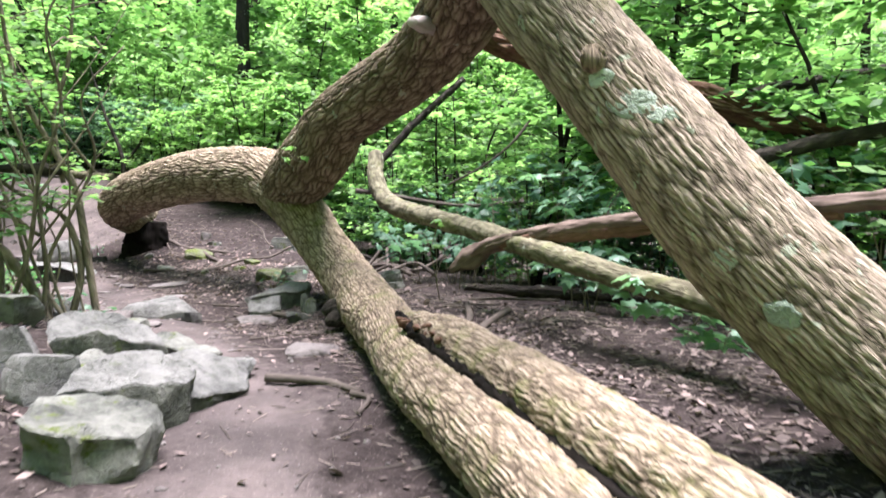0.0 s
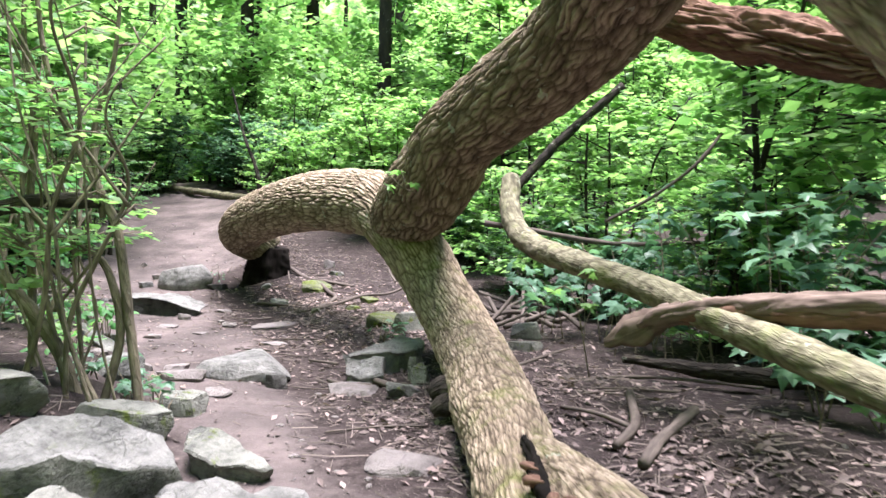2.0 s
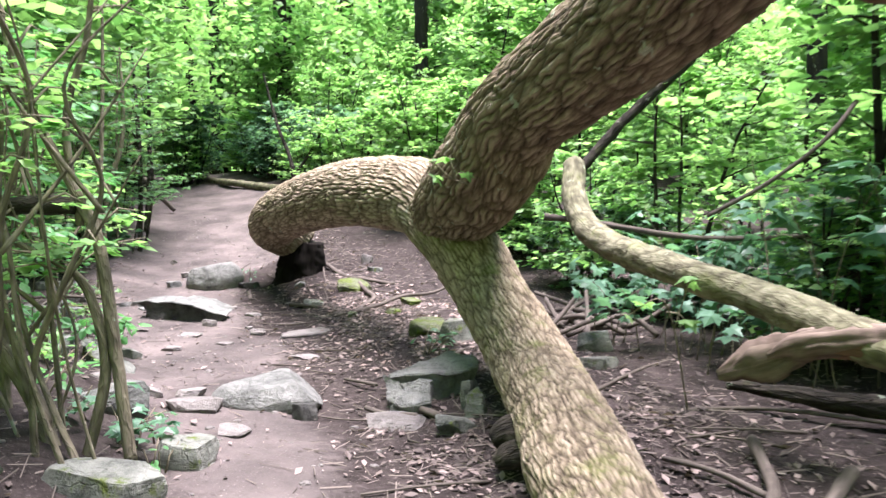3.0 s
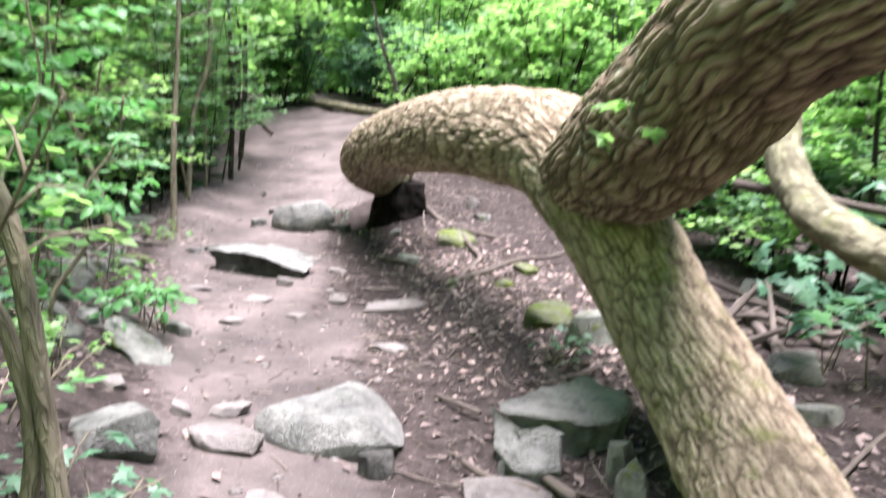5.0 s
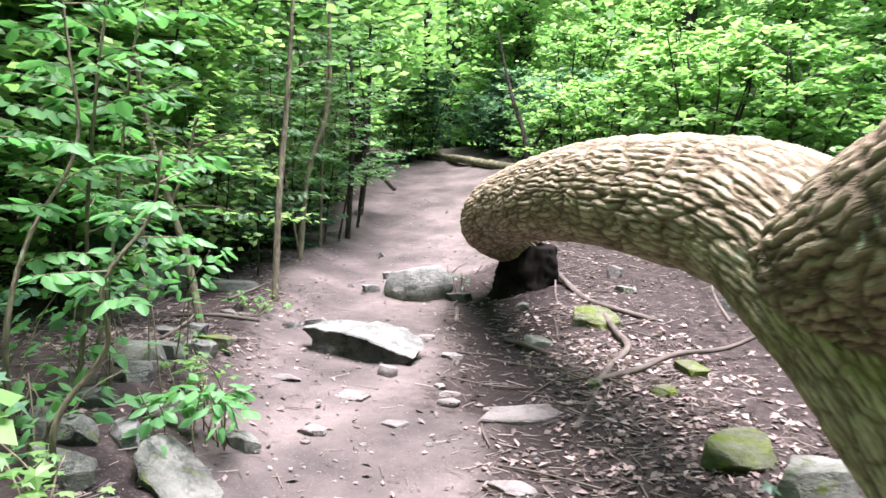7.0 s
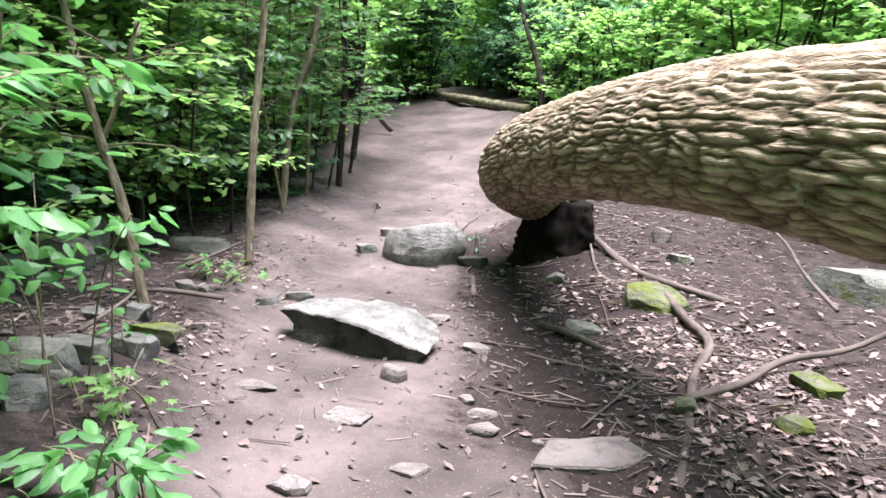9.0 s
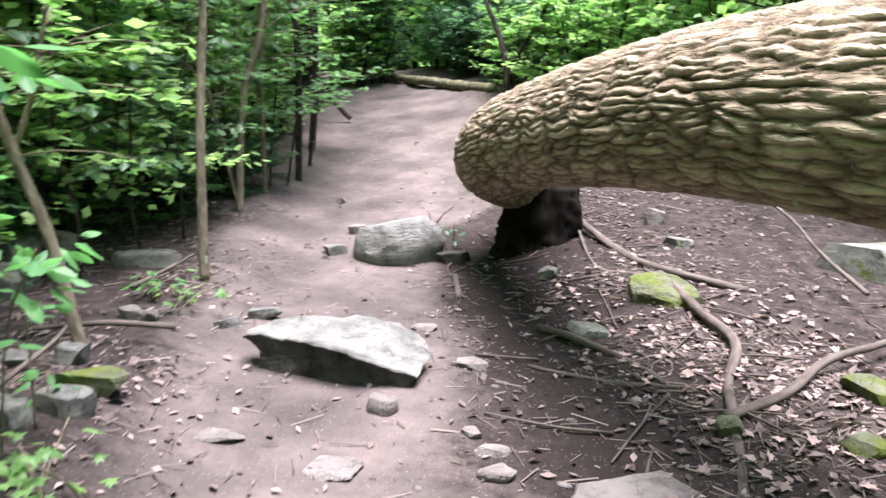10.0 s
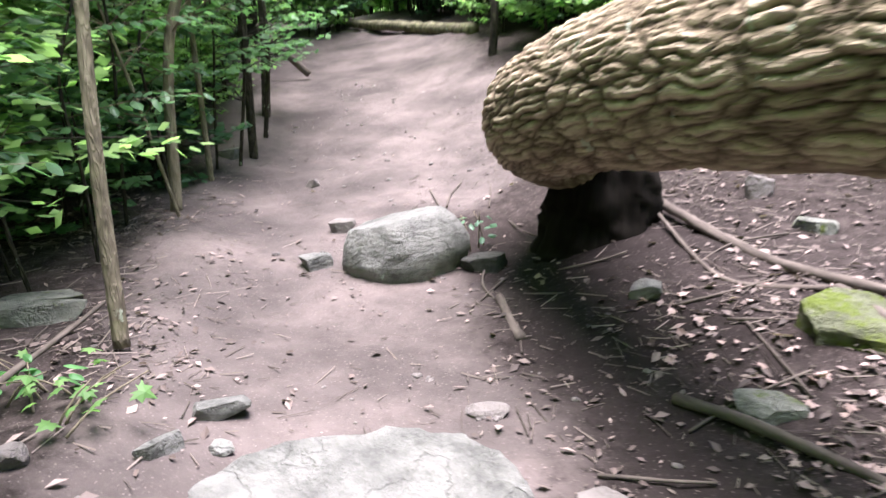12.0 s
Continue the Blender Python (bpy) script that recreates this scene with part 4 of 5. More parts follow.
# places for shrubs whose leaf colour is brightened as if sunlit
LIT = [(-7.9, 20.4), (-6.8, 19.6), (-5.6, 18.6), (-4.4, 17.8), (-3.1, 16.6), (-1.9, 15.2), (-0.9, 13.4), (-5.0, 19.4), (-3.6, 18.4), (-2.4, 16.9)]
scatter(low_shrubs, EDGE + ring(56, 0.25, 3.2, 1, 1.0) + ring(22, 3.2, 12, 9, 1.9), 2, 0.75, 1.25)
sunny_shrubs = [shrub("shrub", 106, 1.9, 2.2, 2700, 0.12, LEAF_BRIGHT, 0.08, 5, "shrub with sunlight put into its yellow-green leaves"), shrub("shrub", 107, 2.4, 2.3, 2900, 0.13, LEAF_BRIGHT, 0.1, 5, "shrub with sunlight put into its yellow-green leaves")]
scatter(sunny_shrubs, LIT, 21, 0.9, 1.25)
tall_shrubs = [shrub("understory_tree", 111, 3.4, 3.2, 3600, 0.135, LEAF_BRIGHT, 0.16, 3, "slender understory tree with layered green leaves"),
               shrub("understory_tree", 112, 4.6, 3.6, 5200, 0.14, LEAF_BRIGHT, 0.25, 2, "tall understory tree with bright layered leaves"),
               shrub("understory_tree", 113, 2.8, 2.8, 3800, 0.12, LEAF_BRIGHT, 0.12, 3, "young maple tree with light green leaves")]
NEAR_TREES = [(-11.0, 13.4), (-10.9, 14.9), (-7.9, 8.0), (-8.6, 9.2), (-7.4, 6.6), (-9.0, 10.2), (-9.3, 11.4), (-10.6, 12.6), (-11.5, 14.0), (-12.6, 15.8), (-13.6, 18.0), (-4.9, 5.0), (1.4, 9.6), (2.8, 8.2), (3.4, 6.0), (0.2, 11.6), (-12.6, 23.6), (-9.0, 23.0), (-6.0, 20.6), (-3.4, 18.6)]
scatter(tall_shrubs, NEAR_TREES + ring(12, 1.2, 3.5, 3, 1.7) + ring(26, 3.5, 13, 13, 1.8, (-20, 9), (-2, 24)) + ring(22, 0.6, 22, 33, 1.9, (-22, 3), (18, 32)), 4, 0.8, 1.25)


def forest_tree(seed, tall, rad, label, low=0.12, high=0.8, sprays=44, leaf=0.32, spread=1.0):
    rng = np.random.default_rng(seed)
    top = thing("forest_tree", label, "tree")
    wood, cs, ds = [], [], []
    pts = [(0, 0, -0.3, rad * 1.35), (rng.normal() * 0.1, rng.normal() * 0.1, tall * 0.12, rad), (rng.normal() * 0.2, rng.normal() * 0.2, tall * 0.5, rad * 0.8), (rng.normal() * 0.5, rng.normal() * 0.5, tall, rad * 0.3)]
    wood.append(tube(pts, 16, 0.3, (0.04, 0.1, 0.4), seed=seed))
    stem = spline(pts, 12)
    for _ in range(sprays):
        u = rng.uniform(low, high)
        p = stem[int(u * (len(stem) - 1)), :3]
        a = rng.uniform(0, 6.28)
        reach = rng.uniform(1.5, 4.0) * (1.2 - 0.6 * u) * spread
        e = p + np.array([math.cos(a) * reach, math.sin(a) * reach, reach * rng.uniform(-0.15 if low < 0.3 else 0.05, 0.4)])
        if rng.random() < 0.35:
            wood.append(tube([(*p, rad * 0.2), (*((p + e) / 2 + [0, 0, 0.2]), rad * 0.12), (*e, rad * 0.04)], 4, 0.8))
        n = 72
        w = rng.uniform(0.2, 1.1, n)
        sd = np.array([-math.sin(a), math.cos(a), 0])
        cs.append(p + (e - p) * w[:, None] + sd * (rng.uniform(-1, 1, n) * reach * 0.35)[:, None] + np.array([0, 0, 1]) * (rng.normal(size=n) * 0.18)[:, None])
        ds.append(rng.normal(size=(n, 3)) * [1, 1, 0.35])
    v, f, u, r = joined(wood)
    put("trunk", mesh_of("trunk", v, f, BARK_DARK, True, u, [("ridge", r)]), top)
    cs, ds = np.vstack(cs), np.vstack(ds)
    v, f = leaves(cs, leaf * rng.uniform(0.75, 1.25, len(cs)), ds, 0.4, rng)
    put("crown", mesh_of("crown", v, f, LEAF_BRIGHT, False), top)
    return top


giants = [forest_tree(121, 15, 0.24, "tall forest tree with a dark trunk and light green crown"), forest_tree(122, 17, 0.3, "tall forest tree with a dark trunk and light green crown"), forest_tree(123, 13, 0.18, "slim forest tree with a dark trunk and green crown")]
scatter(giants, [(-14, 29), (-16, 33), (-18.5, 37), (-15.5, 38), (-20.5, 41), (-17.5, 30), (-12, 34), (-21, 33)] + ring(24, 3, 42, 5, 3.2, (-28, 9), (25, 44)) + ring(10, 14, 40, 15, 3.4, (8, 34), (0, 40)) + ring(8, 14, 40, 25, 3.6, (-45, -20), (4, 30)) + ring(12, 6, 40, 35, 2.6, (-34, -14), (16, 36)), 6, 0.85, 1.2)

# added trees, crowns mostly out of view, that block light from the left thicket
shade_trees = [forest_tree(124, 11, 0.16, "added forest tree whose crown, mostly out of view, shades the thicket", 0.42, 0.95, 75, 0.26, 1.15), forest_tree(125, 12, 0.2, "added forest tree whose crown, mostly out of view, shades the thicket", 0.4, 0.95, 80, 0.26, 1.15)]
scatter(shade_trees, [(-8.4, 4.6), (-9.6, 7.4), (-11.6, 10.6), (-12.2, 13.6), (-13.6, 16.6), (-14.8, 19.8), (-7.6, 1.6), (-16.0, 22.6)], 16, 0.9, 1.15)

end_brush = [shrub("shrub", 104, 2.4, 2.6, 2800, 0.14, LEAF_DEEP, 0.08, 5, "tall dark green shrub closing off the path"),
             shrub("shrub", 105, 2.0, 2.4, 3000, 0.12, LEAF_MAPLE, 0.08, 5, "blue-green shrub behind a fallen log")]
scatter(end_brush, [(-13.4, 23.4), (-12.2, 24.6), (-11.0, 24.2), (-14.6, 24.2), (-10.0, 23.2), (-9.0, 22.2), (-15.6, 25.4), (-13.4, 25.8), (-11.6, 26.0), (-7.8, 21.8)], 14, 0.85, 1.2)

# distant woods, beyond the trees that can be told apart
bd, btree, bb, bout = nodes("glowing_distant_leaves")
bpos = coords(btree, "World")
bb.inputs["Roughness"].default_value = 0.9
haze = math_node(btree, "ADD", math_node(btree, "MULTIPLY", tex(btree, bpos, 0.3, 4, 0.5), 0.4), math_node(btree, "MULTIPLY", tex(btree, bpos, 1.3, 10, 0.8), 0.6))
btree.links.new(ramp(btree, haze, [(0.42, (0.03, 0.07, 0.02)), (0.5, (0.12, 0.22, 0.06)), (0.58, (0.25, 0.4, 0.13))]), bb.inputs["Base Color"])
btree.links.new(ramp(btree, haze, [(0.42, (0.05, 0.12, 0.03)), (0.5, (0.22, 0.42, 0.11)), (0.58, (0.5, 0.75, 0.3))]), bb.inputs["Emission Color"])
# emission makes the backdrop glow, in place of sunlight on far leaves
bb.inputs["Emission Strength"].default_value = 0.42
n = 96
ang = np.linspace(0, 2 * math.pi, n, endpoint=False)
v = []
for zz in (-4, 6, 18, 34):
    rr = 62 + 3 * np.sin(ang * 9 + zz) - 0.25 * zz
    v.append(np.stack([-6 + rr * np.cos(ang), 12 + rr * np.sin(ang), np.full(n, zz) + (2.5 * np.sin(ang * 13) + 1.5 * np.sin(ang * 29) if zz == 34 else 0)], 1))
v = np.vstack(v)
f = [[r * n + k, r * n + (k + 1) % n, (r + 1) * n + (k + 1) % n, (r + 1) * n + k] for r in range(3) for k in range(n)]
tagged(put("backdrop", mesh_of("backdrop", v, f, bd)), "distant green woodland, brightened by a glow of its own", "backdrop", kind="structure")

# ---- sticks and dead branches on the ground ----
def stick(points, r0, r1, label="dead grey-brown stick on the ground", material=None, seed=0, bend=0.02, name="stick"):
    rng = np.random.default_rng(seed)
    n = len(points)
    pts = [(x + rng.normal() * bend, y + rng.normal() * bend, z, r0 + (r1 - r0) * k / (n - 1)) for k, (x, y, z) in enumerate(points)]
    return fallen(name, pts, material or DEADWOOD, label, "stick", "", around=9, spacing=0.05, bark=(0.004, 0.012, 0.06), wobble=0.18, seed=seed)


stick([(-5.64, 14.74, 0.5), (-4.72, 13.68, 0.36), (-4.25, 13.19, 0.36), (-3.62, 13.05, 0.32)], 0.035, 0.03, "thick dead branch lying over a mossy rock", seed=1)
stick([(-4.25, 13.06, 0.36), (-3.8, 12.51, 0.27), (-3.59, 12.02, 0.25), (-3.5, 11.5, 0.2), (-3.42, 11.1, 0.19), (-3.36, 10.8, 0.13), (-3.22, 10.25, 0.1)], 0.035, 0.024, "long curved grey branch on the forest floor", seed=2)
stick([(-5.41, 14.43, 0.42), (-4.92, 13.48, 0.3), (-4.65, 13.22, 0.28), (-4.25, 13.11, 0.34)], 0.012, 0.02, seed=3)
stick([(-2.5, 12.5, 0.5), (-2.83, 12.23, 0.34), (-3.04, 11.76, 0.33), (-3.2, 11.36, 0.27), (-3.41, 11.05, 0.2)], 0.018, 0.026, "curved dead branch arching over dead leaves", seed=4)
stick([(-4.84, 12.25, 0.06), (-4.49, 12.03, 0.09), (-4.02, 11.67, 0.12), (-3.79, 11.46, 0.14)], 0.028, 0.02, "broken dead branch half buried in litter", seed=5)
stick([(-4.67, 11.54, 0.03), (-4.39, 11.52, 0.05), (-4.07, 11.43, 0.09), (-3.59, 11.4, 0.17)], 0.012, 0.016, seed=6)
stick([(-4.9, 12.7, 0.06), (-4.4, 12.55, 0.1), (-3.9, 12.55, 0.16)], 0.01, 0.014, seed=7)
stick([(-4.09, 15.75, 0.83), (-3.5, 14.47, 0.68), (-3.18, 13.57, 0.56), (-2.89, 12.86, 0.45)], 0.012, 0.016, "thin bare twig leaning over the ground", seed=8)
stick([(-6.88, 9.87, 0.33), (-6.64, 10.14, 0.33), (-6.4, 10.42, 0.29)], 0.014, 0.02, seed=9)
stick([(-6.2, 9.3, 0.34), (-6.5, 9.75, 0.36), (-6.85, 10.1, 0.35)], 0.014, 0.01, seed=29)
stick([(-7.22, 10.78, 0.32), (-7.44, 11.21, 0.32), (-7.64, 11.65, 0.34)], 0.016, 0.012, seed=10)
stick([(-16.0, 25.5, 2.36), (-14.2, 24.2, 2.16), (-12.0, 22.75, 1.98), (-9.8, 21.4, 1.82)], 0.09, 0.12, "long fallen log across the end of the path", BARK_LOG, 11, name="fallen_log")
stick([(-12.3, 18.6, 2.0), (-12.1, 18.9, 1.6), (-11.9, 19.3, 1.2)], 0.05, 0.06, "broken stick leaning at the path's edge", seed=12)
stick([(-6.06, 13.18, 0.08), (-5.9, 12.89, 0.05), (-5.74, 12.65, 0.03)], 0.026, 0.03, "short stub of dead wood on the path", seed=13)
stick([(-2.04, 7.97, 0.05), (-1.83, 7.92, 0.05), (-1.6, 7.79, 0.07)], 0.018, 0.022, seed=14)
stick([(-1.68, 8.02, 0.09), (-1.45, 7.8, 0.09)], 0.024, 0.026, seed=15)
stick([(-1.76, 8.95, 0.2), (-1.53, 9.47, 0.27)], 0.022, 0.018, seed=16)
stick([(-0.9, 10.6, 0.4), (-0.73, 10.37, 0.32), (-0.5, 9.85, 0.28)], 0.04, 0.035, seed=17)
stick([(-2.49, 8.69, 0.05), (-2.17, 8.53, 0.07)], 0.012, 0.014, seed=18)
stick([(-0.05, 6.93, 0.26), (0.14, 6.78, 0.29), (0.33, 6.53, 0.3)], 0.012, 0.016, seed=19)
stick([(0.37, 7.04, 0.36), (0.35, 6.53, 0.31), (0.26, 6.27, 0.25)], 0.03, 0.025, "short forked piece of dead wood", seed=20)
stick([(0.71, 6.69, 0.37), (0.53, 6.23, 0.3), (0.4, 6.0, 0.26)], 0.03, 0.035, "short forked piece of dead wood", seed=21)
stick([(-0.44, 8.07, 0.28), (-0.14, 8.83, 0.29), (0.18, 9.54, 0.28)], 0.014, 0.012, seed=22)
stick([(-0.3, 7.6, 0.26), (0.5, 7.9, 0.3), (1.3, 7.7, 0.34)], 0.016, 0.012, seed=32)
stick([(-0.94, 5.05, 0.13), (-0.55, 5.05, 0.13), (-0.3, 4.86, 0.12)], 0.03, 0.022, "curved root-like stick across the path", seed=23)
stick([(-0.38, 4.78, 0.12), (-0.21, 4.74, 0.11), (-0.25, 4.47, 0.1)], 0.02, 0.014, seed=24)
stick([(-1.02, 9.47, 1.4), (-0.53, 9.59, 1.35), (0.25, 9.6, 1.25), (1.0, 9.3, 1.3)], 0.03, 0.02, "grey dead branch resting on the mossy log", seed=25)
stick([(0.2, 7.75, 1.45), (0.49, 7.83, 1.66), (0.77, 7.91, 1.9), (0.97, 7.97, 2.13)], 0.012, 0.014, "pale bare twig hanging in the leaves", seed=26)
stick([(-0.95, 10.7, 1.75), (-0.61, 10.92, 2.18), (-0.32, 11.01, 2.51), (0.3, 11.2, 3.1)], 0.06, 0.05, "dark dead trunk leaning in the brush", BARK_DARK, 27, name="leaning_trunk")
stick([(2.1, 6.5, 2.06), (2.46, 6.51, 2.16), (2.92, 6.52, 2.28), (4.2, 6.5, 2.5)], 0.045, 0.05, "dark dead branch in the brush", BARK_DARK, 28, name="dead_branch")
stick([(1.9, 5.61, 1.5), (2.39, 5.61, 1.64), (2.91, 5.62, 1.78), (4.0, 5.6, 2.0)], 0.05, 0.06, "dark dead branch in the brush", BARK_DARK, 30, name="dead_branch")
rng = np.random.default_rng(77)
for k in range(16):
    x, y = -0.75 + rng.normal() * 0.3, 10.55 + rng.normal() * 0.45
    a = rng.uniform(0, 3.14)
    l = rng.uniform(0.2, 0.5)
    z = on_ground(x, y)
    stick([(x - l * math.cos(a), y - l * math.sin(a), z + 0.04), (x, y, z + rng.uniform(0.06, 0.2)), (x + l * math.cos(a), y + l * math.sin(a), z + rng.uniform(0.05, 0.4))], 0.03, 0.02, "broken wood in a pile of dead branches", seed=300 + k)
for k in range(46):
    y = rng.uniform(6, 15)
    d = rng.uniform(0.8, 3.2)
    x = float(np.interp(y, LINE_Y, LINE_X)) + d
    a = rng.uniform(0, 6.28)
    l = rng.uniform(0.12, 0.38)
    p, q = (x + l * math.cos(a), y + l * math.sin(a)), (x - l * math.cos(a), y - l * math.sin(a))
    stick([(*p, on_ground(*p) + 0.015), (x, y, on_ground(x, y) + 0.02), (*q, on_ground(*q) + 0.015)], 0.008, 0.005, "thin dead twig on the forest floor", seed=400 + k, name="twig")

# ---- litter, twigs and pebbles ----
def floor_points(n, seed, xlim, ylim, keep):
    r = np.random.default_rng(seed)
    x, y = r.uniform(*xlim, n), r.uniform(*ylim, n)
    k = r.random(n) < keep(x, y)
    return x[k], y[k], height(x[k], y[k]), r


def litter_density(x, y):
    d = across(x, y)
    clump = smooth(0.5 + 0.9 * fbm(np.stack([x, y, 0 * x], -1) * 1.3, 41, 3))
    # litter also thins out along the painted trunk shade
    trunk_strip = np.maximum(np.exp(-((d - 1.2) / 0.45) ** 2) * smooth((y - 9.2) / 1.2), np.exp(-(((x + 5.5) / 0.8) ** 2 + ((y - 13.6) / 0.8) ** 2)))
    clump = clump * (1 - 0.8 * trunk_strip)
    bare = smooth((y - 12.9) / 1.5) * smooth((3.1 - d) / 0.8)
    return (1 - 0.85 * bare) * (1 - 0.75 * trunk_strip) * (1 - 0.8 * smooth((d - 2.6) / 1.1)) * np.clip(0.035 + 0.05 * clump + 0.95 * smooth((d - 0.45) / 0.8) * (0.35 + 0.65 * clump) + 0.55 * smooth((-d - 0.8) / 0.8) * clump, 0, 1)


x, y, z, r = floor_points(190000, 51, (-10.5, 5.5), (-3.0, 17.5), litter_density)
n = len(x)
a, s = r.uniform(0, 6.28, n), 0.007 + 0.034 * r.random(n) ** 1.9
d = np.stack([np.cos(a), np.sin(a), r.normal(size=n) * 0.25], 1)
side = np.stack([-np.sin(a), np.cos(a), r.normal(size=n) * 0.35], 1)
c = np.stack([x, y, z + 0.012], 1)
curl = (r.uniform(0, 0.35, n) * s)[:, None] * [0, 0, 1]
v = np.stack([c - d * s[:, None], c + side * s[:, None] * 0.5 + curl, c + d * s[:, None] + curl * 0.6, c - side * s[:, None] * 0.5 + curl], 1).reshape(-1, 3)
k = np.arange(n) * 4
tagged(put("leaf_litter", mesh_of("leaf_litter", v, np.concatenate([np.stack([k, k + 1, k + 2], 1), np.stack([k, k + 2, k + 3], 1)]), LITTER, False)), "dry brown and pinkish dead leaves scattered on the soil", "leaf litter", kind="stuff")

x, y, z, r = floor_points(110000, 52, (-10.5, 5.5), (-3.0, 17.5), lambda x, y: np.clip(litter_density(x, y) * 0.9 + 0.02, 0, 1))
n = len(x)
a, s, w = r.uniform(0, 6.28, n), 0.012 + 0.1 * r.random(n) ** 2.2, r.uniform(0.0015, 0.004, n)
d = np.stack([np.cos(a), np.sin(a), r.normal(size=n) * 0.12], 1) * s[:, None]
side = np.stack([-np.sin(a), np.cos(a), 0 * a], 1) * w[:, None]
c = np.stack([x, y, z + 0.008], 1)
up = np.array([0, 0, 1.0]) * w[:, None] * 1.6
v = np.stack([c - d - side, c - d + side, c - d + up, c + d - side, c + d + side, c + d + up], 1).reshape(-1, 3)
k = (np.arange(n) * 6)[:, None]
f = np.concatenate([k + [0, 1, 4, 3], k + [1, 2, 5, 4], k + [2, 0, 3, 5]])
tagged(put("twig_litter", mesh_of("twig_litter", v, f, leaf_material("twig_bits", (0.03, 0.023, 0.018), (0.27, 0.215, 0.19), 0.0, 0.8, 0.35), False)), "fine dead twigs and bark scraps on the soil", "twigs", kind="stuff")

x, y, z, r = floor_points(9000, 53, (-11, 3.0), (1.5, 19), lambda x, y: 0.12 + 0.5 * smooth(1.4 - np.abs(across(x, y) - 0.2)))
n = len(x)
bm = bmesh.new()
bmesh.ops.create_icosphere(bm, subdivisions=1, radius=1.0)
tv = np.array([q.co[:] for q in bm.verts])
tf = np.array([[q.index for q in p.verts] for p in bm.faces])
bm.free()
s = 0.005 + 0.028 * r.random(n) ** 4
v = (np.stack([x, y, z], 1)[:, None] + tv[None] * s[:, None, None] * r.uniform(0.6, 1.4, (n, 1, 3)) * np.array([1, 1, 0.55]) * r.uniform(0.85, 1.15, (n, len(tv), 1))).reshape(-1, 3)
f = (tf[None] + (np.arange(n) * len(tv))[:, None, None]).reshape(-1, 3)
tagged(put("pebbles", mesh_of("pebbles", v, f, ROCK_PALE)), "small pale pebbles trodden into the path", "pebbles", kind="stuff")

# ---- saplings that can be told apart ----
def sapling(label, stems, material=None, sprays=0, leaf=0.09, seed=0, leaf_mat=None, low=0.5, reach=0.6, name="sapling"):
    x0, y0 = stems[0][0][0], stems[0][0][1]
    z0 = stems[0][0][2]
    top = thing(name, label, "sapling", (x0, y0, z0))
    r = np.random.default_rng(seed)
    cs, ds, zs, wood = [], [], [], []
    for st in stems:
        pts = [(x - x0, y - y0, z - z0 - (0.12 if k == 0 else 0), q) for k, (x, y, z, q) in enumerate(st)]
        limb("stem", pts, material or BARK_SMOOTH, top, around=12, spacing=0.05, bark=(0.003, 0.02, 0.08), wobble=0.08, seed=seed)
        curve = spline(pts, 14)
        for _ in range(sprays):
            p = curve[int(r.uniform(low, 1) * (len(curve) - 1)), :3]
            a = r.uniform(0, 6.28)
            l = reach * r.uniform(0.4, 1.1)
            e = p + np.array([math.cos(a) * l, math.sin(a) * l, l * r.uniform(-0.1, 0.5)])
            wood.append(tube([(*p, 0.008), (*((p + e) / 2 + [0, 0, 0.05]), 0.005), (*e, 0.002)], 5, 0.15))
            n = 16
            w = r.uniform(0.2, 1.05, n)
            sd = np.array([-math.sin(a), math.cos(a), 0])
            cs.append(p + (e - p) * w[:, None] + sd * (r.uniform(-1, 1, n) * 0.08)[:, None])
            ds.append(np.array([math.cos(a), math.sin(a), 0]) * 0.7 + sd * r.choice([-1, 1], n)[:, None] * 0.8 + r.normal(size=(n, 3)) * 0.2)
            zs.append(leaf * r.uniform(0.6, 1.25, n))
    if cs:
        v, f, u, q = joined(wood)
        tagged(put("twig_spray", mesh_of("twig_spray", v, f, material or BARK_SMOOTH, True, u, [("ridge", q)]), top), kind="stuff")
        v, f = leaves(np.vstack(cs), np.concatenate(zs), np.vstack(ds), 0.3, r)
        put("foliage", mesh_of("foliage", v, f, leaf_mat or LEAF_BRIGHT, False), top)
    return top


sapling("clump of bare grey-brown saplings beside the path", [
    [(-2.59, 6.25, 0.3, 0.032), (-2.68, 6.25, 0.75, 0.03), (-2.76, 6.24, 1.26, 0.03), (-2.86, 6.23, 1.47, 0.028), (-2.96, 6.21, 1.66, 0.024), (-3.15, 6.17, 2.03, 0.02), (-3.26, 6.16, 2.44, 0.016), (-3.35, 6.16, 3.1, 0.008)],
    [(-2.86, 6.23, 1.47, 0.02), (-2.93, 6.22, 1.85, 0.018), (-2.84, 6.26, 2.26, 0.015), (-2.81, 6.28, 2.64, 0.012), (-2.79, 6.31, 3.28, 0.007)],
    [(-2.83, 6.2, 0.25, 0.03), (-2.73, 6.24, 0.62, 0.027), (-2.79, 6.24, 0.94, 0.024), (-2.9, 6.22, 1.12, 0.02), (-3.19, 6.15, 1.27, 0.016), (-3.4, 6.11, 1.45, 0.01)],
    [(-2.9, 6.12, 0.27, 0.045), (-3.03, 6.1, 0.5, 0.042), (-3.21, 6.06, 0.77, 0.04), (-3.36, 6.03, 0.95, 0.036), (-3.52, 5.99, 1.3, 0.03), (-3.6, 5.95, 2.2, 0.015)],
    [(-3.0, 6.14, 1.05, 0.014), (-3.33, 6.07, 1.2, 0.012)]], None, 9, 0.09, 61, LEAF_BRIGHT, 0.55, 0.55)
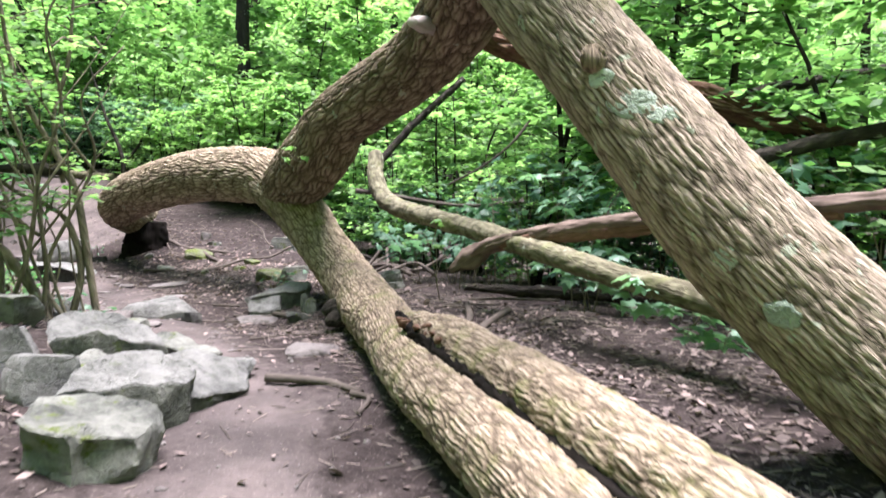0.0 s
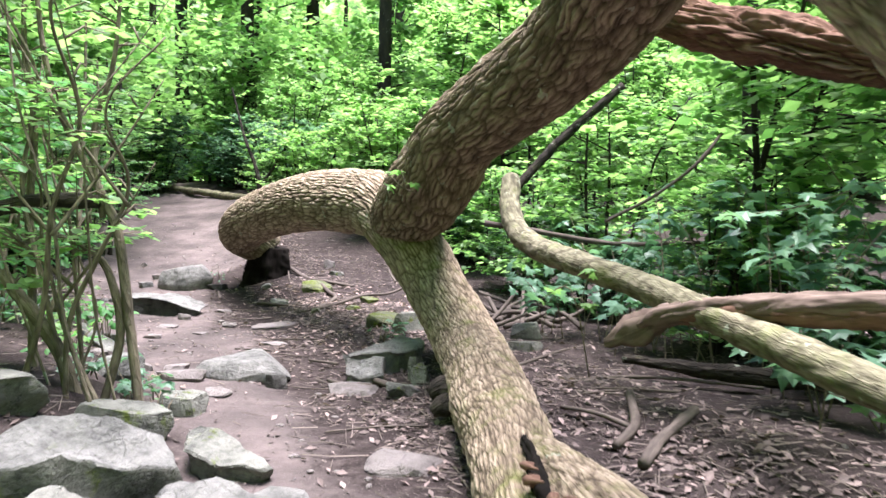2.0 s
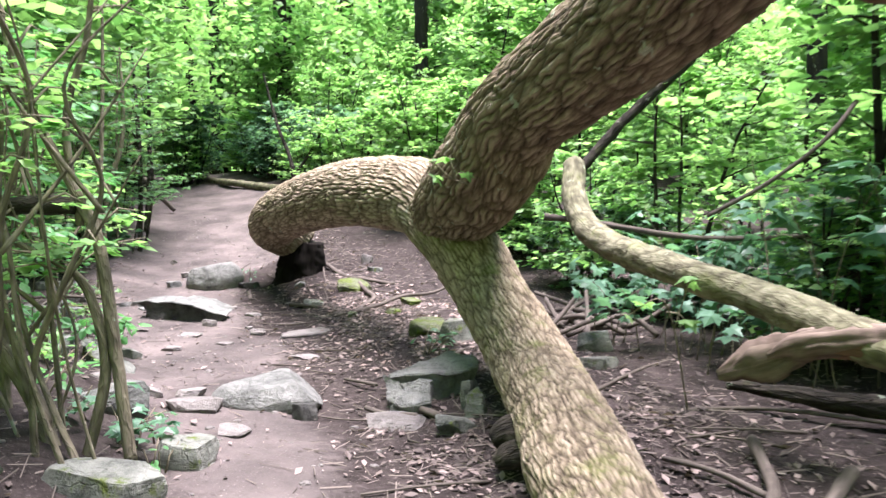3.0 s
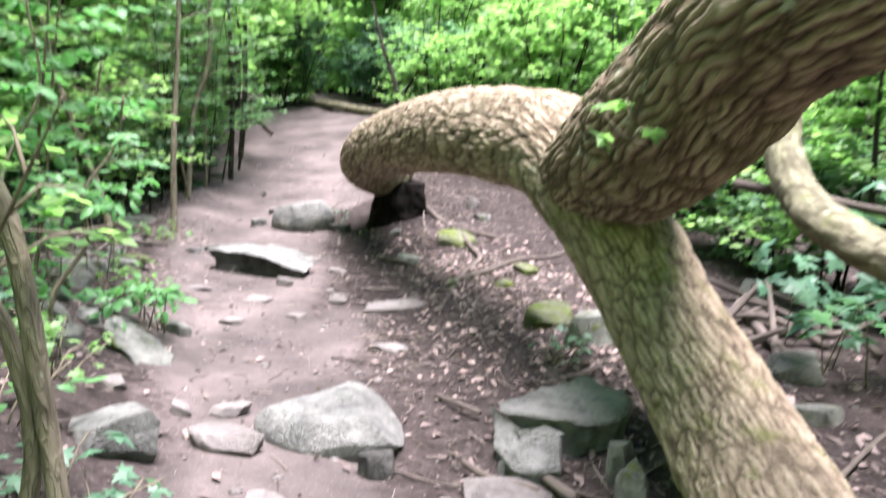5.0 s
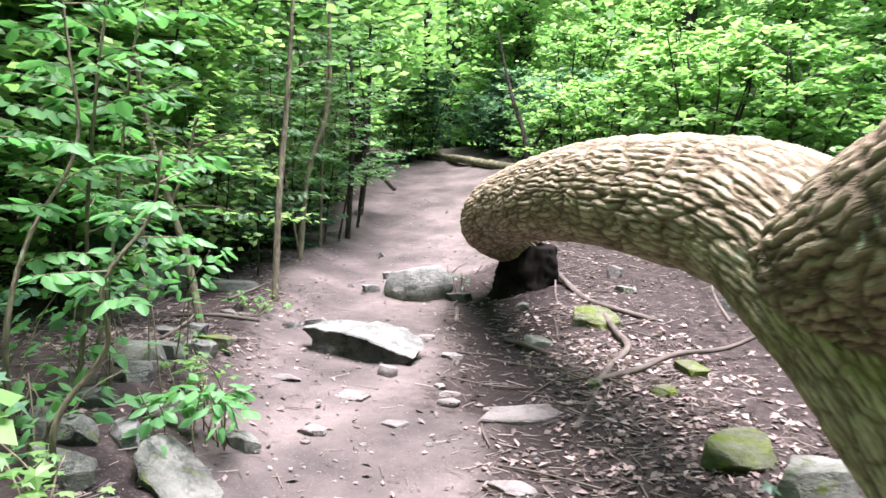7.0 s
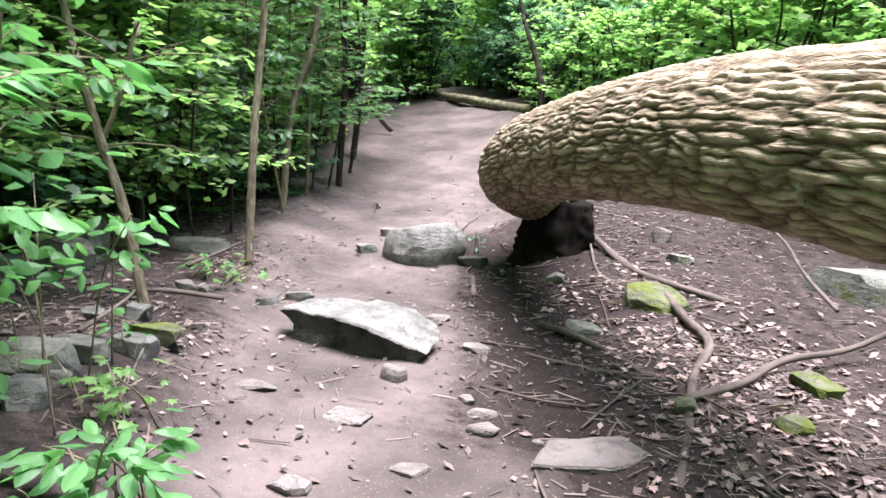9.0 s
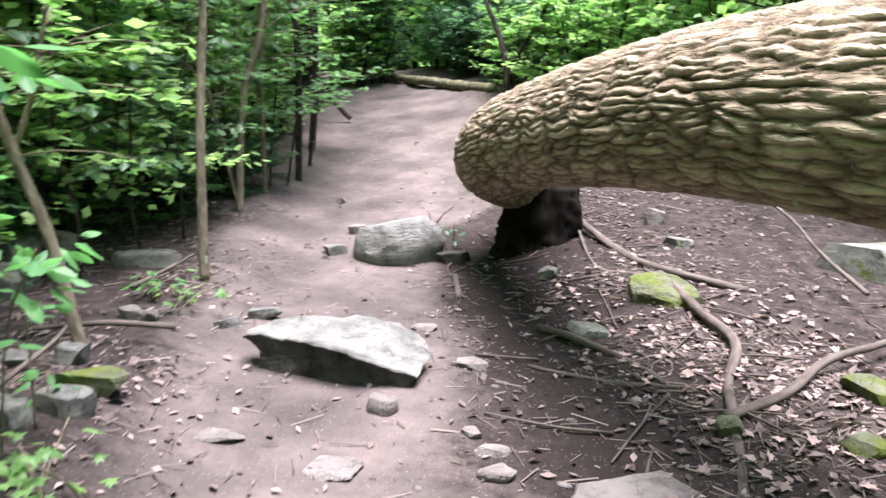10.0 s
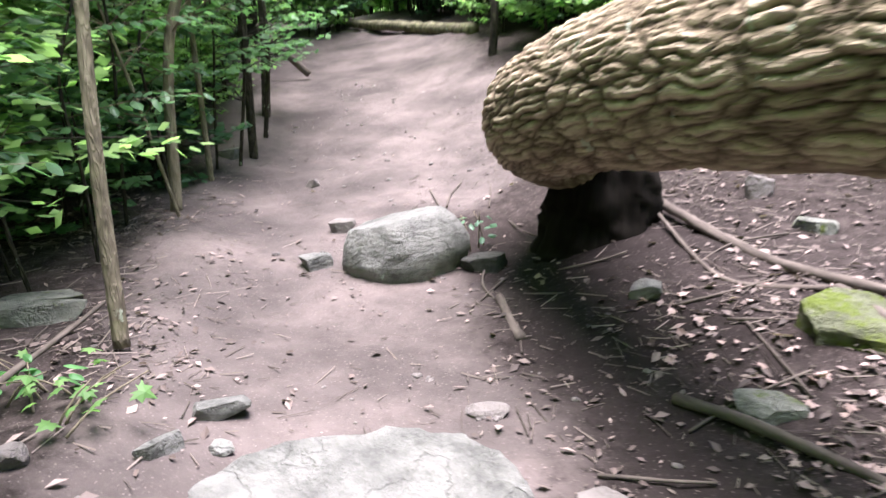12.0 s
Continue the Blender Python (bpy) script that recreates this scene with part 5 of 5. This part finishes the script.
sapling("upright brown sapling beside the path", [[(-3.39, 6.28, 0.35, 0.03), (-3.42, 6.29, 0.86, 0.028), (-3.46, 6.3, 1.36, 0.026), (-3.45, 6.32, 1.92, 0.022), (-3.54, 6.32, 2.49, 0.018), (-3.54, 6.35, 3.3, 0.008)]], None, 16, 0.09, 62, LEAF_BRIGHT, 0.45, 0.6)
stick([(-2.85, 6.19, 1.45), (-3.17, 6.12, 1.44), (-3.6, 6.02, 1.36)], 0.045, 0.05, "dark broken branch caught in the saplings", BARK_DARK, 64, name="dead_branch")
sapling("slender straight sapling at the path's edge", [[(-7.40, 11.53, 0.3, 0.042), (-7.51, 11.65, 1.08, 0.036), (-7.59, 11.77, 1.78, 0.034), (-7.64, 11.86, 2.25, 0.03), (-7.75, 12.02, 3.2, 0.026), (-7.9, 12.2, 4.6, 0.015)]], None, 14, 0.1, 65, LEAF, 0.6, 0.8)
sapling("leaning pale sapling with a forked stem", [[(-6.64, 10.0, 0.3, 0.036), (-6.85, 9.99, 0.85, 0.033), (-7.08, 9.96, 1.34, 0.03), (-7.35, 9.94, 1.97, 0.026), (-7.58, 9.96, 2.63, 0.02)], [(-7.08, 9.97, 1.38, 0.018), (-7.01, 10.08, 1.62, 0.016), (-6.99, 10.19, 2.1, 0.01)]], None, 16, 0.1, 66, LEAF_BRIGHT, 0.45, 0.7)
sapling("grey sapling in the thicket", [[(-9.2, 13.65, 0.4, 0.05), (-9.29, 13.88, 1.58, 0.045), (-9.22, 14.19, 2.61, 0.04), (-9.43, 14.39, 4.2, 0.02)], [(-9.6, 14.5, 0.4, 0.03), (-9.7, 14.6, 2.2, 0.025), (-9.9, 14.9, 4.2, 0.012)], [(-9.0, 13.5, 0.35, 0.016), (-9.2, 13.3, 1.6, 0.014), (-9.5, 13.1, 3.0, 0.007)]], None, 22, 0.1, 67, LEAF, 0.3, 0.9)
sapling("dark young trees in the thicket by the path", [[(-10.94, 17.0, 0.8, 0.06), (-11.13, 17.37, 2.16, 0.055), (-11.3, 17.55, 4.6, 0.03)], [(-10.0, 15.6, 0.5, 0.05), (-10.05, 15.7, 2.2, 0.045), (-10.4, 15.9, 4.6, 0.02)], [(-9.85, 15.2, 0.5, 0.02), (-9.7, 15.3, 1.8, 0.016), (-9.9, 15.3, 3.4, 0.01)], [(-10.4, 16.3, 0.6, 0.03), (-10.3, 16.4, 2.0, 0.026), (-10.7, 16.5, 4.0, 0.01)]], BARK_DARK, 26, 0.11, 68, LEAF, 0.25, 1.0, "young_tree")

sapling("dark crooked young tree at the end of the path", [[(-8.8, 19.8, 1.4, 0.07), (-8.75, 19.8, 2.1, 0.06), (-8.95, 19.9, 2.7, 0.05), (-9.4, 20.1, 3.5, 0.04), (-9.9, 20.3, 4.8, 0.02)], [(-8.8, 19.85, 2.2, 0.04), (-8.3, 19.9, 2.8, 0.035), (-7.9, 20.0, 3.6, 0.02)]], BARK_DARK, 9, 0.12, 69, LEAF_BRIGHT, 0.55, 0.9, "young_tree")

# ---- leafy plants whose leaves can be told apart ----
def leaf_shape(kind):
    if kind == "maple":
        prof = [(0.0, 0.10), (0.35, 0.16), (0.62, 0.52), (0.9, 0.34), (1.22, 0.78), (1.62, 0.46), (2.2, 0.72), (2.6, 0.5), (math.pi, 1.0)]
        half = [(rr * math.sin(aa), -rr * math.cos(aa) + 0.02) for aa, rr in prof]
    else:
        half = [(0.0, 0.0), (0.12, 0.12), (0.24, 0.32), (0.27, 0.5), (0.2, 0.74), (0.08, 0.92), (0.0, 1.0)]
    right = [(px_, py_, -0.12 * abs(px_) - 0.12 * py_ * py_) for px_, py_ in half]
    left = [(-px_, py_, z_) for px_, py_, z_ in right[1:-1]]
    v = right + left
    n = len(right)
    mid = len(v)
    v.append((0, 0.3, 0.02))
    f = [[mid, k, k + 1] for k in range(n - 1)]
    order = [0] + list(range(n, n + len(left))) + [n - 1]
    f += [[mid, order[k + 1], order[k]] for k in range(len(order) - 1)]
    return v, f


def leaf_meshes(kind, material):
    v, f = leaf_shape(kind)
    out = []
    for k in range(3):
        w = np.array(v, float) * [1 + 0.12 * (k - 1), 1, 1 + 0.8 * k]
        out.append(mesh_of("leaf", w, f, material, False))
    return out


MAPLE = leaf_meshes("maple", LEAF_MAPLE)
MAPLE_SHEEN = leaf_meshes("maple", LEAF_SHEEN)
MAPLE_BRIGHT = leaf_meshes("maple", LEAF_BRIGHT)
OVAL = leaf_meshes("oval", LEAF_FRESH)
OVAL_PALE = leaf_meshes("oval", LEAF_MAPLE)
# duller oval leaves, their colour standing in for the thicket's shade
OVAL_SHADE = leaf_meshes("oval", LEAF)


def plant(label, stems, leaf_set, count, size, seed, spread=0.16, name="seedling", droop=0.25, low=0.3):
    """Thin stems in world places that carry separate leaves."""
    r = np.random.default_rng(seed)
    o = np.array(stems[0][0])
    top = thing(name, label, "plant", tuple(o))
    curves = []
    for st in stems:
        pts = [(*(np.array(p) - o), 0.006 - 0.003 * k / max(1, len(st) - 1)) for k, p in enumerate(st)]
        limb("stem", pts, BARK_SMOOTH, top, around=6, spacing=0.05, seed=seed)
        curves.append(spline(pts, 10)[:, :3])
    for k in range(count):
        c = curves[k % len(curves)]
        u = r.uniform(low, 1.0)
        p = c[int(u * (len(c) - 1))]
        a = r.uniform(0, 360)
        off = spread * r.uniform(0.2, 1.0)
        q = p + np.array([-math.sin(radians(a)) * off, math.cos(radians(a)) * off, r.uniform(-0.3, 0.4) * off])
        s = size * r.uniform(0.65, 1.25)
        ob = new("leaf", leaf_set[int(r.integers(3))])
        ob.parent = top
        ob.matrix_basis = Matrix.Translation(q) @ pose(0, 0, 0, 0, 0, a) @ pose(0, 0, 0, r.normal() * 18 - 20 * droop, r.normal() * 22, 0) @ Matrix.Diagonal((s, s, s, 1))
    return top


def clump(label, x, y, tall, n, leaf_set, count, size, seed, wide=0.2, **kw):
    r = np.random.default_rng(seed)
    z = on_ground(x, y)
    stems = []
    for k in range(n):
        a = r.uniform(0, 6.28)
        w = wide * r.uniform(0.4, 1.2)
        bx, by = x + r.normal() * wide * 0.4, y + r.normal() * wide * 0.4
        stems.append([(bx, by, z), (bx + 0.4 * w * math.cos(a), by + 0.4 * w * math.sin(a), z + tall * 0.6), (bx + w * math.cos(a), by + w * math.sin(a), z + tall * r.uniform(0.8, 1.1))])
    return plant(label, stems, leaf_set, count, size, seed, **kw)


plant("leafy sprout with maple leaves growing from the bark", [[(-1.2, 7.85, 1.6), (-1.3, 7.5, 1.64), (-1.36, 7.42, 1.7), (-1.44, 7.38, 1.77)], [(-1.3, 7.5, 1.64), (-1.3, 7.46, 1.72), (-1.32, 7.46, 1.78)], [(-1.3, 7.5, 1.64), (-1.34, 7.44, 1.65), (-1.38, 7.4, 1.65)], [(-1.3, 7.5, 1.64), (-1.27, 7.5, 1.68), (-1.22, 7.5, 1.68)]], MAPLE_BRIGHT, 7, 0.075, 71, 0.03, "sprout", low=0.85)
plant("low maple spray over a mossy log, leaf sheen painted pale green", [[(2.3, 4.4, 0.8), (1.75, 4.8, 0.74), (1.42, 5.1, 0.73), (1.1, 5.78, 0.74)], [(1.75, 4.8, 0.74), (1.5, 5.05, 0.64), (1.28, 5.4, 0.6)], [(1.75, 4.8, 0.74), (1.66, 4.78, 0.6), (1.58, 4.78, 0.5)], [(1.9, 4.7, 0.76), (1.8, 4.62, 0.6), (1.74, 4.58, 0.46)], [(1.5, 5.0, 0.74), (1.42, 4.95, 0.8), (1.34, 4.95, 0.82)]], MAPLE_SHEEN, 62, 0.105, 72, 0.09, "maple_branch", low=0.3)
clump("bright green seedlings beside a mossy rock", -4.62, 8.42, 0.4, 5, OVAL, 34, 0.12, 73, 0.22, low=0.4)
clump("broad-leaved green plant at the path's edge", -4.72, 8.66, 0.36, 6, OVAL, 40, 0.13, 74, 0.26, low=0.4)
clump("low green seedlings by a grey stone", -2.9, 6.58, 0.18, 6, MAPLE, 30, 0.07, 75, 0.24)
clump("low green seedlings by a grey stone", -3.2, 6.5, 0.16, 5, MAPLE, 22, 0.07, 76, 0.2)
clump("small weed at the path's edge", -6.0, 9.45, 0.16, 3, OVAL, 9, 0.08, 77, 0.08)
clump("small weed growing beside a boulder", -6.55, 13.95, 0.28, 3, OVAL_PALE, 12, 0.08, 78, 0.1)
clump("green plant beside mossy rocks", -2.0, 9.3, 0.2, 5, MAPLE, 22, 0.06, 79, 0.22)
clump("small weed beside the path", -2.5, 6.35, 0.16, 4, OVAL, 12, 0.07, 80, 0.1)
clump("tall seedling with pointed leaves", -5.45, 8.7, 1.05, 3, OVAL, 54, 0.105, 81, 0.4, spread=0.26, low=0.4)
clump("tall seedling with bright pointed leaves", -5.8, 9.15, 0.95, 2, OVAL, 44, 0.105, 82, 0.35, spread=0.22, low=0.4)
clump("tall seedling with pointed leaves", -5.3, 8.05, 0.8, 2, OVAL, 40, 0.1, 83, 0.35, spread=0.2, low=0.35)
clump("leafy seedling at the brush edge", -6.4, 9.2, 0.7, 2, OVAL, 36, 0.1, 84, 0.35, spread=0.2, low=0.35)
clump("leafy weed under the brush", -5.55, 7.7, 0.45, 5, MAPLE, 30, 0.09, 85, 0.3)
clump("leafy weed under the brush", -4.9, 7.3, 0.4, 5, MAPLE, 26, 0.09, 86, 0.3)
for k, (x, y, h) in enumerate([(0.2, 9.4, 1.2), (1.0, 8.7, 1.5), (1.7, 7.9, 1.4), (2.2, 6.6, 1.5), (2.6, 5.3, 1.3), (0.6, 8.9, 0.7), (1.5, 6.9, 0.6), (-0.3, 9.9, 0.7), (0.9, 9.5, 1.3), (1.6, 8.8, 1.6), (2.3, 8.0, 1.8), (2.8, 6.9, 1.8), (3.0, 5.9, 1.5), (0.5, 10.0, 1.1)]):
    clump("young maple with broad green leaves in the brush", x, y, h, 6, MAPLE, 72, 0.125, 90 + k, 0.55, spread=0.22, name="maple_seedling", low=0.35)


def layered(label, x, y, tall, sprays, leaf_set, size, seed, lean=(0, 0), reach=0.55, low=0.3, per=13, wood=None):
    """A slender sapling: side shoots in flat layers, leaves set left and right along each."""
    r = np.random.default_rng(seed)
    z = on_ground(x, y)
    top = thing("sapling", label, "sapling", (x, y, z))
    pts = [(lean[0] * u + r.normal() * 0.06 * (u > 0), lean[1] * u + r.normal() * 0.06 * (u > 0), tall * u - (0.1 if u == 0 else 0), 0.016 - 0.011 * u) for u in (0, 0.2, 0.4, 0.6, 0.8, 1.0)]
    limb("stem", pts, wood or BARK_SMOOTH, top, around=9, spacing=0.05, bark=(0.003, 0.012, 0.06), wobble=0.12, seed=seed)
    stem = spline(pts, 12)[:, :3]
    for k in range(sprays):
        u = low + (1 - low) * (k + r.uniform(0.2, 0.8)) / sprays
        p = stem[int(u * (len(stem) - 1))]
        a = k * 2.4 + r.normal() * 0.5
        l = reach * r.uniform(0.6, 1.15) * (1.1 - 0.4 * u)
        out, sd = np.array([math.cos(a), math.sin(a), 0]), np.array([-math.sin(a), math.cos(a), 0])
        rise = r.uniform(0.0, 0.35)
        shoot = [p, p + out * l * 0.5 + sd * r.normal() * 0.05 + [0, 0, l * rise * 0.7], p + out * l + sd * r.normal() * 0.1 + [0, 0, l * rise * 0.8]]
        limb("shoot", [(*q, 0.005 - 0.0018 * j) for j, q in enumerate(shoot)], BARK_SMOOTH, top, around=5, spacing=0.1, seed=seed + k)
        c = spline(shoot, 10)
        for j in range(per):
            q = c[int((0.2 + 0.8 * j / (per - 1)) * (len(c) - 1))]
            turn = math.degrees(a) - 90 + (50 if j % 2 else -50) * (0.3 if j == per - 1 else 1) + r.normal() * 14
            s = size * r.uniform(0.7, 1.2)
            ob = new("leaf", leaf_set[int(r.integers(3))])
            ob.parent = top
            ob.matrix_basis = Matrix.Translation(q) @ pose(0, 0, 0, 0, 0, turn) @ pose(0, 0, 0, r.normal() * 12 - 6, r.normal() * 14, 0) @ Matrix.Diagonal((s, s, s, 1))
    return top


L_ = "slender sapling with bright layered leaves beside the path"
layered(L_, -4.45, 7.6, 1.4, 8, OVAL, 0.1, 701, (0.2, 0.3), 0.34, 0.5)
layered(L_, -5.0, 7.7, 2.3, 13, OVAL, 0.12, 702, (-0.1, 0.3), 0.7, 0.35)
layered(L_, -5.5, 8.25, 2.6, 14, OVAL, 0.13, 703, (0.3, 0.1), 0.8, 0.35)
layered(L_, -4.55, 6.75, 2.1, 12, OVAL, 0.11, 704, (-0.3, 0.3), 0.65, 0.4)
layered(L_, -6.1, 8.7, 2.7, 14, OVAL, 0.13, 705, (0.2, 0.3), 0.8, 0.35)
layered(L_, -3.75, 5.9, 2.3, 12, OVAL, 0.10, 706, (-0.2, 0.2), 0.6, 0.4)
layered(L_, -3.3, 5.65, 1.7, 10, OVAL, 0.09, 707, (0.1, -0.2), 0.5, 0.35)


# thicket of thin crooked stems among the saplings
rng = np.random.default_rng(810)
for k in range(3):
    x, y = -2.95 + rng.uniform(-0.45, 0.4), 6.1 + rng.uniform(-0.25, 0.15)
    z = on_ground(x, y)
    stems = []
    for j in range(3):
        tall = rng.uniform(1.7, 3.3)
        lx, ly = rng.normal() * 0.5 - 0.2, -abs(rng.normal()) * 0.3
        bx, by = x + rng.normal() * 0.06, y + rng.normal() * 0.06
        rad = rng.uniform(0.008, 0.02)
        stems.append([(bx + lx * u + rng.normal() * 0.09 * (u > 0), by + ly * u + rng.normal() * 0.09 * (u > 0), z + tall * u, rad * (1 - 0.75 * u)) for u in (0, 0.2, 0.4, 0.6, 0.8, 1.0)])
        p = stems[-1][2 + j % 2]
        a = rng.uniform(0, 6.28)
        stems.append([(*p[:3], rad * 0.6), (p[0] + 0.3 * math.cos(a), p[1] + 0.3 * math.sin(a), p[2] + 0.3, rad * 0.45), (p[0] + 0.6 * math.cos(a), p[1] + 0.6 * math.sin(a), p[2] + 0.8, rad * 0.15)])
    sapling("thin crooked sapling in a thicket beside the path", stems, BARK_SMOOTH, 2, 0.075, 820 + k, LEAF_BRIGHT, 0.4, 0.45)


for k, (x, y, w, d, h, t, m, l) in enumerate([
        (-4.5, 7.62, 0.42, 0.26, 0.14, 10, ROCK_MOSS, "dark mossy stone under leafy seedlings"), (-4.75, 8.12, 0.24, 0.16, 0.1, -15, ROCK, "small grey stone at the path's edge"),
        (-5.25, 8.2, 0.28, 0.2, 0.12, 20, ROCK, "grey stone in dead leaves"), (-5.75, 8.4, 0.3, 0.22, 0.13, 0, ROCK_PALE, "pale stone in dead leaves"),
        (-5.95, 9.45, 0.26, 0.2, 0.12, 30, ROCK, "grey stone beside a sapling"), (-5.15, 7.9, 0.2, 0.16, 0.09, 60, ROCK_PALE, "pale stone in dead leaves"),
        (-6.95, 10.55, 0.22, 0.15, 0.1, 10, ROCK_PALE, "pale stone beside the path"), (-8.3, 11.75, 0.5, 0.22, 0.15, 35, ROCK_MOSS, "long mossy stone near a sapling"),
        (-9.0, 11.3, 0.5, 0.4, 0.42, 10, ROCK_MOSS, "dark angular rock in the thicket"), (-2.7, 6.85, 0.22, 0.16, 0.07, 30, ROCK_PALE, "pale stone beside the path"),
        (-3.9, 7.55, 0.2, 0.13, 0.05, -20, ROCK_PALE, "flat pale stone set in the path"), (-5.5, 9.9, 0.26, 0.18, 0.03, 20, ROCK_PALE, "flat pale stone set in the path"),
        (-4.3, 9.75, 0.2, 0.14, 0.03, 60, ROCK_PALE, "flat pale stone set in the path"), (-5.6, 11.9, 0.22, 0.15, 0.04, 0, ROCK_PALE, "flat pale stone set in the path")]):
    rock(x, y, w, d, h, t, m, l, 900 + k, 9 + k % 4, sub=4)
E_ = "low bright seedlings in dead leaves"
for k, (x, y, h, n, w) in enumerate([(-4.75, 7.75, 0.28, 30, 0.3), (-4.35, 7.4, 0.22, 26, 0.26), (-5.2, 7.9, 0.25, 26, 0.3), (-4.0, 7.2, 0.18, 20, 0.24), (-5.6, 8.5, 0.25, 24, 0.28), (-5.3, 9.0, 0.3, 34, 0.26), (-3.7, 6.9, 0.18, 20, 0.22), (-7.0, 10.9, 0.15, 20, 0.3), (-7.3, 11.1, 0.15, 16, 0.25)]):
    clump(E_, x, y, h, 5, MAPLE_BRIGHT if k % 2 else OVAL, n, 0.06 if k % 2 else 0.1, 940 + k, w)

for k, (x, y, h, lean) in enumerate([(-8.9, 12.6, 3.2, (-0.2, 0.3)), (-8.6, 11.9, 2.6, (-0.4, 0.1)), (-9.3, 13.2, 3.4, (0.1, 0.3)), (-9.5, 13.9, 3.2, (-0.1, 0.2)), (-8.2, 11.0, 2.4, (-0.4, 0.2)), (-9.9, 14.9, 3.3, (0.2, 0.2)), (-9.1, 12.1, 3.0, (-0.2, 0.0))]):
    layered("thin young tree with light green leaves in the thicket", x, y, h, 15, OVAL_SHADE, 0.13, 720 + k, lean, 0.85, 0.3, 11, BARK_DARK)

plant("arching maple seedling with a few broad leaves", [[(0.1, 7.75, 0.3), (0.0, 7.6, 0.8), (-0.09, 7.53, 0.98), (-0.28, 7.48, 0.86)], [(0.0, 7.6, 0.8), (0.05, 7.58, 1.0), (0.08, 7.58, 1.12)], [(-0.05, 7.56, 0.9), (0.02, 7.55, 0.9), (0.07, 7.55, 0.85)]], MAPLE_BRIGHT, 9, 0.09, 960, 0.03, "seedling", low=0.8)
plant("hanging maple branch with broad leaves, sheen painted pale green", [[(2.2, 7.2, 1.9), (1.6, 6.95, 1.7), (1.2, 6.82, 1.56), (0.82, 6.72, 1.5)], [(1.6, 6.95, 1.7), (1.28, 6.83, 1.4), (1.0, 6.75, 1.2)], [(2.0, 7.1, 1.8), (1.6, 6.9, 1.3), (1.3, 6.8, 0.9), (1.0, 6.74, 0.72)], [(1.6, 6.9, 1.3), (1.4, 6.8, 0.9), (1.22, 6.78, 0.62)]], MAPLE_SHEEN, 74, 0.1, 961, 0.16, "maple_branch")

# broad dead oak leaves on the bare soil beneath the trunk
r = np.random.default_rng(980)
shape, faces = leaf_shape("maple")
shape, faces = np.array(shape, float), np.array([f for f in faces])
vs, fs = [], []
for k in range(520):
    y = r.uniform(8.8, 13.2)
    x = float(np.interp(y, LINE_Y, LINE_X)) + r.uniform(1.5, 3.6)
    size = r.uniform(0.025, 0.06)
    m = pose(x, y, on_ground(x, y) + 0.018, r.normal() * 16, r.normal() * 16, r.uniform(0, 360))
    bent = shape * [0.8, 1, r.uniform(-1.5, 1.5)] * size
    vs += [tuple(m @ Vector(p)) for p in bent]
    fs += (faces + k * len(shape)).tolist()
tagged(put("dead_oak_leaves", mesh_of("dead_oak_leaves", vs, fs, leaf_material("dead_oak_leaf", (0.14, 0.09, 0.075), (0.5, 0.37, 0.34), 0.12, 0.75), False)), "broad pinkish-brown dead oak leaves on dark soil", "leaf litter", kind="stuff")
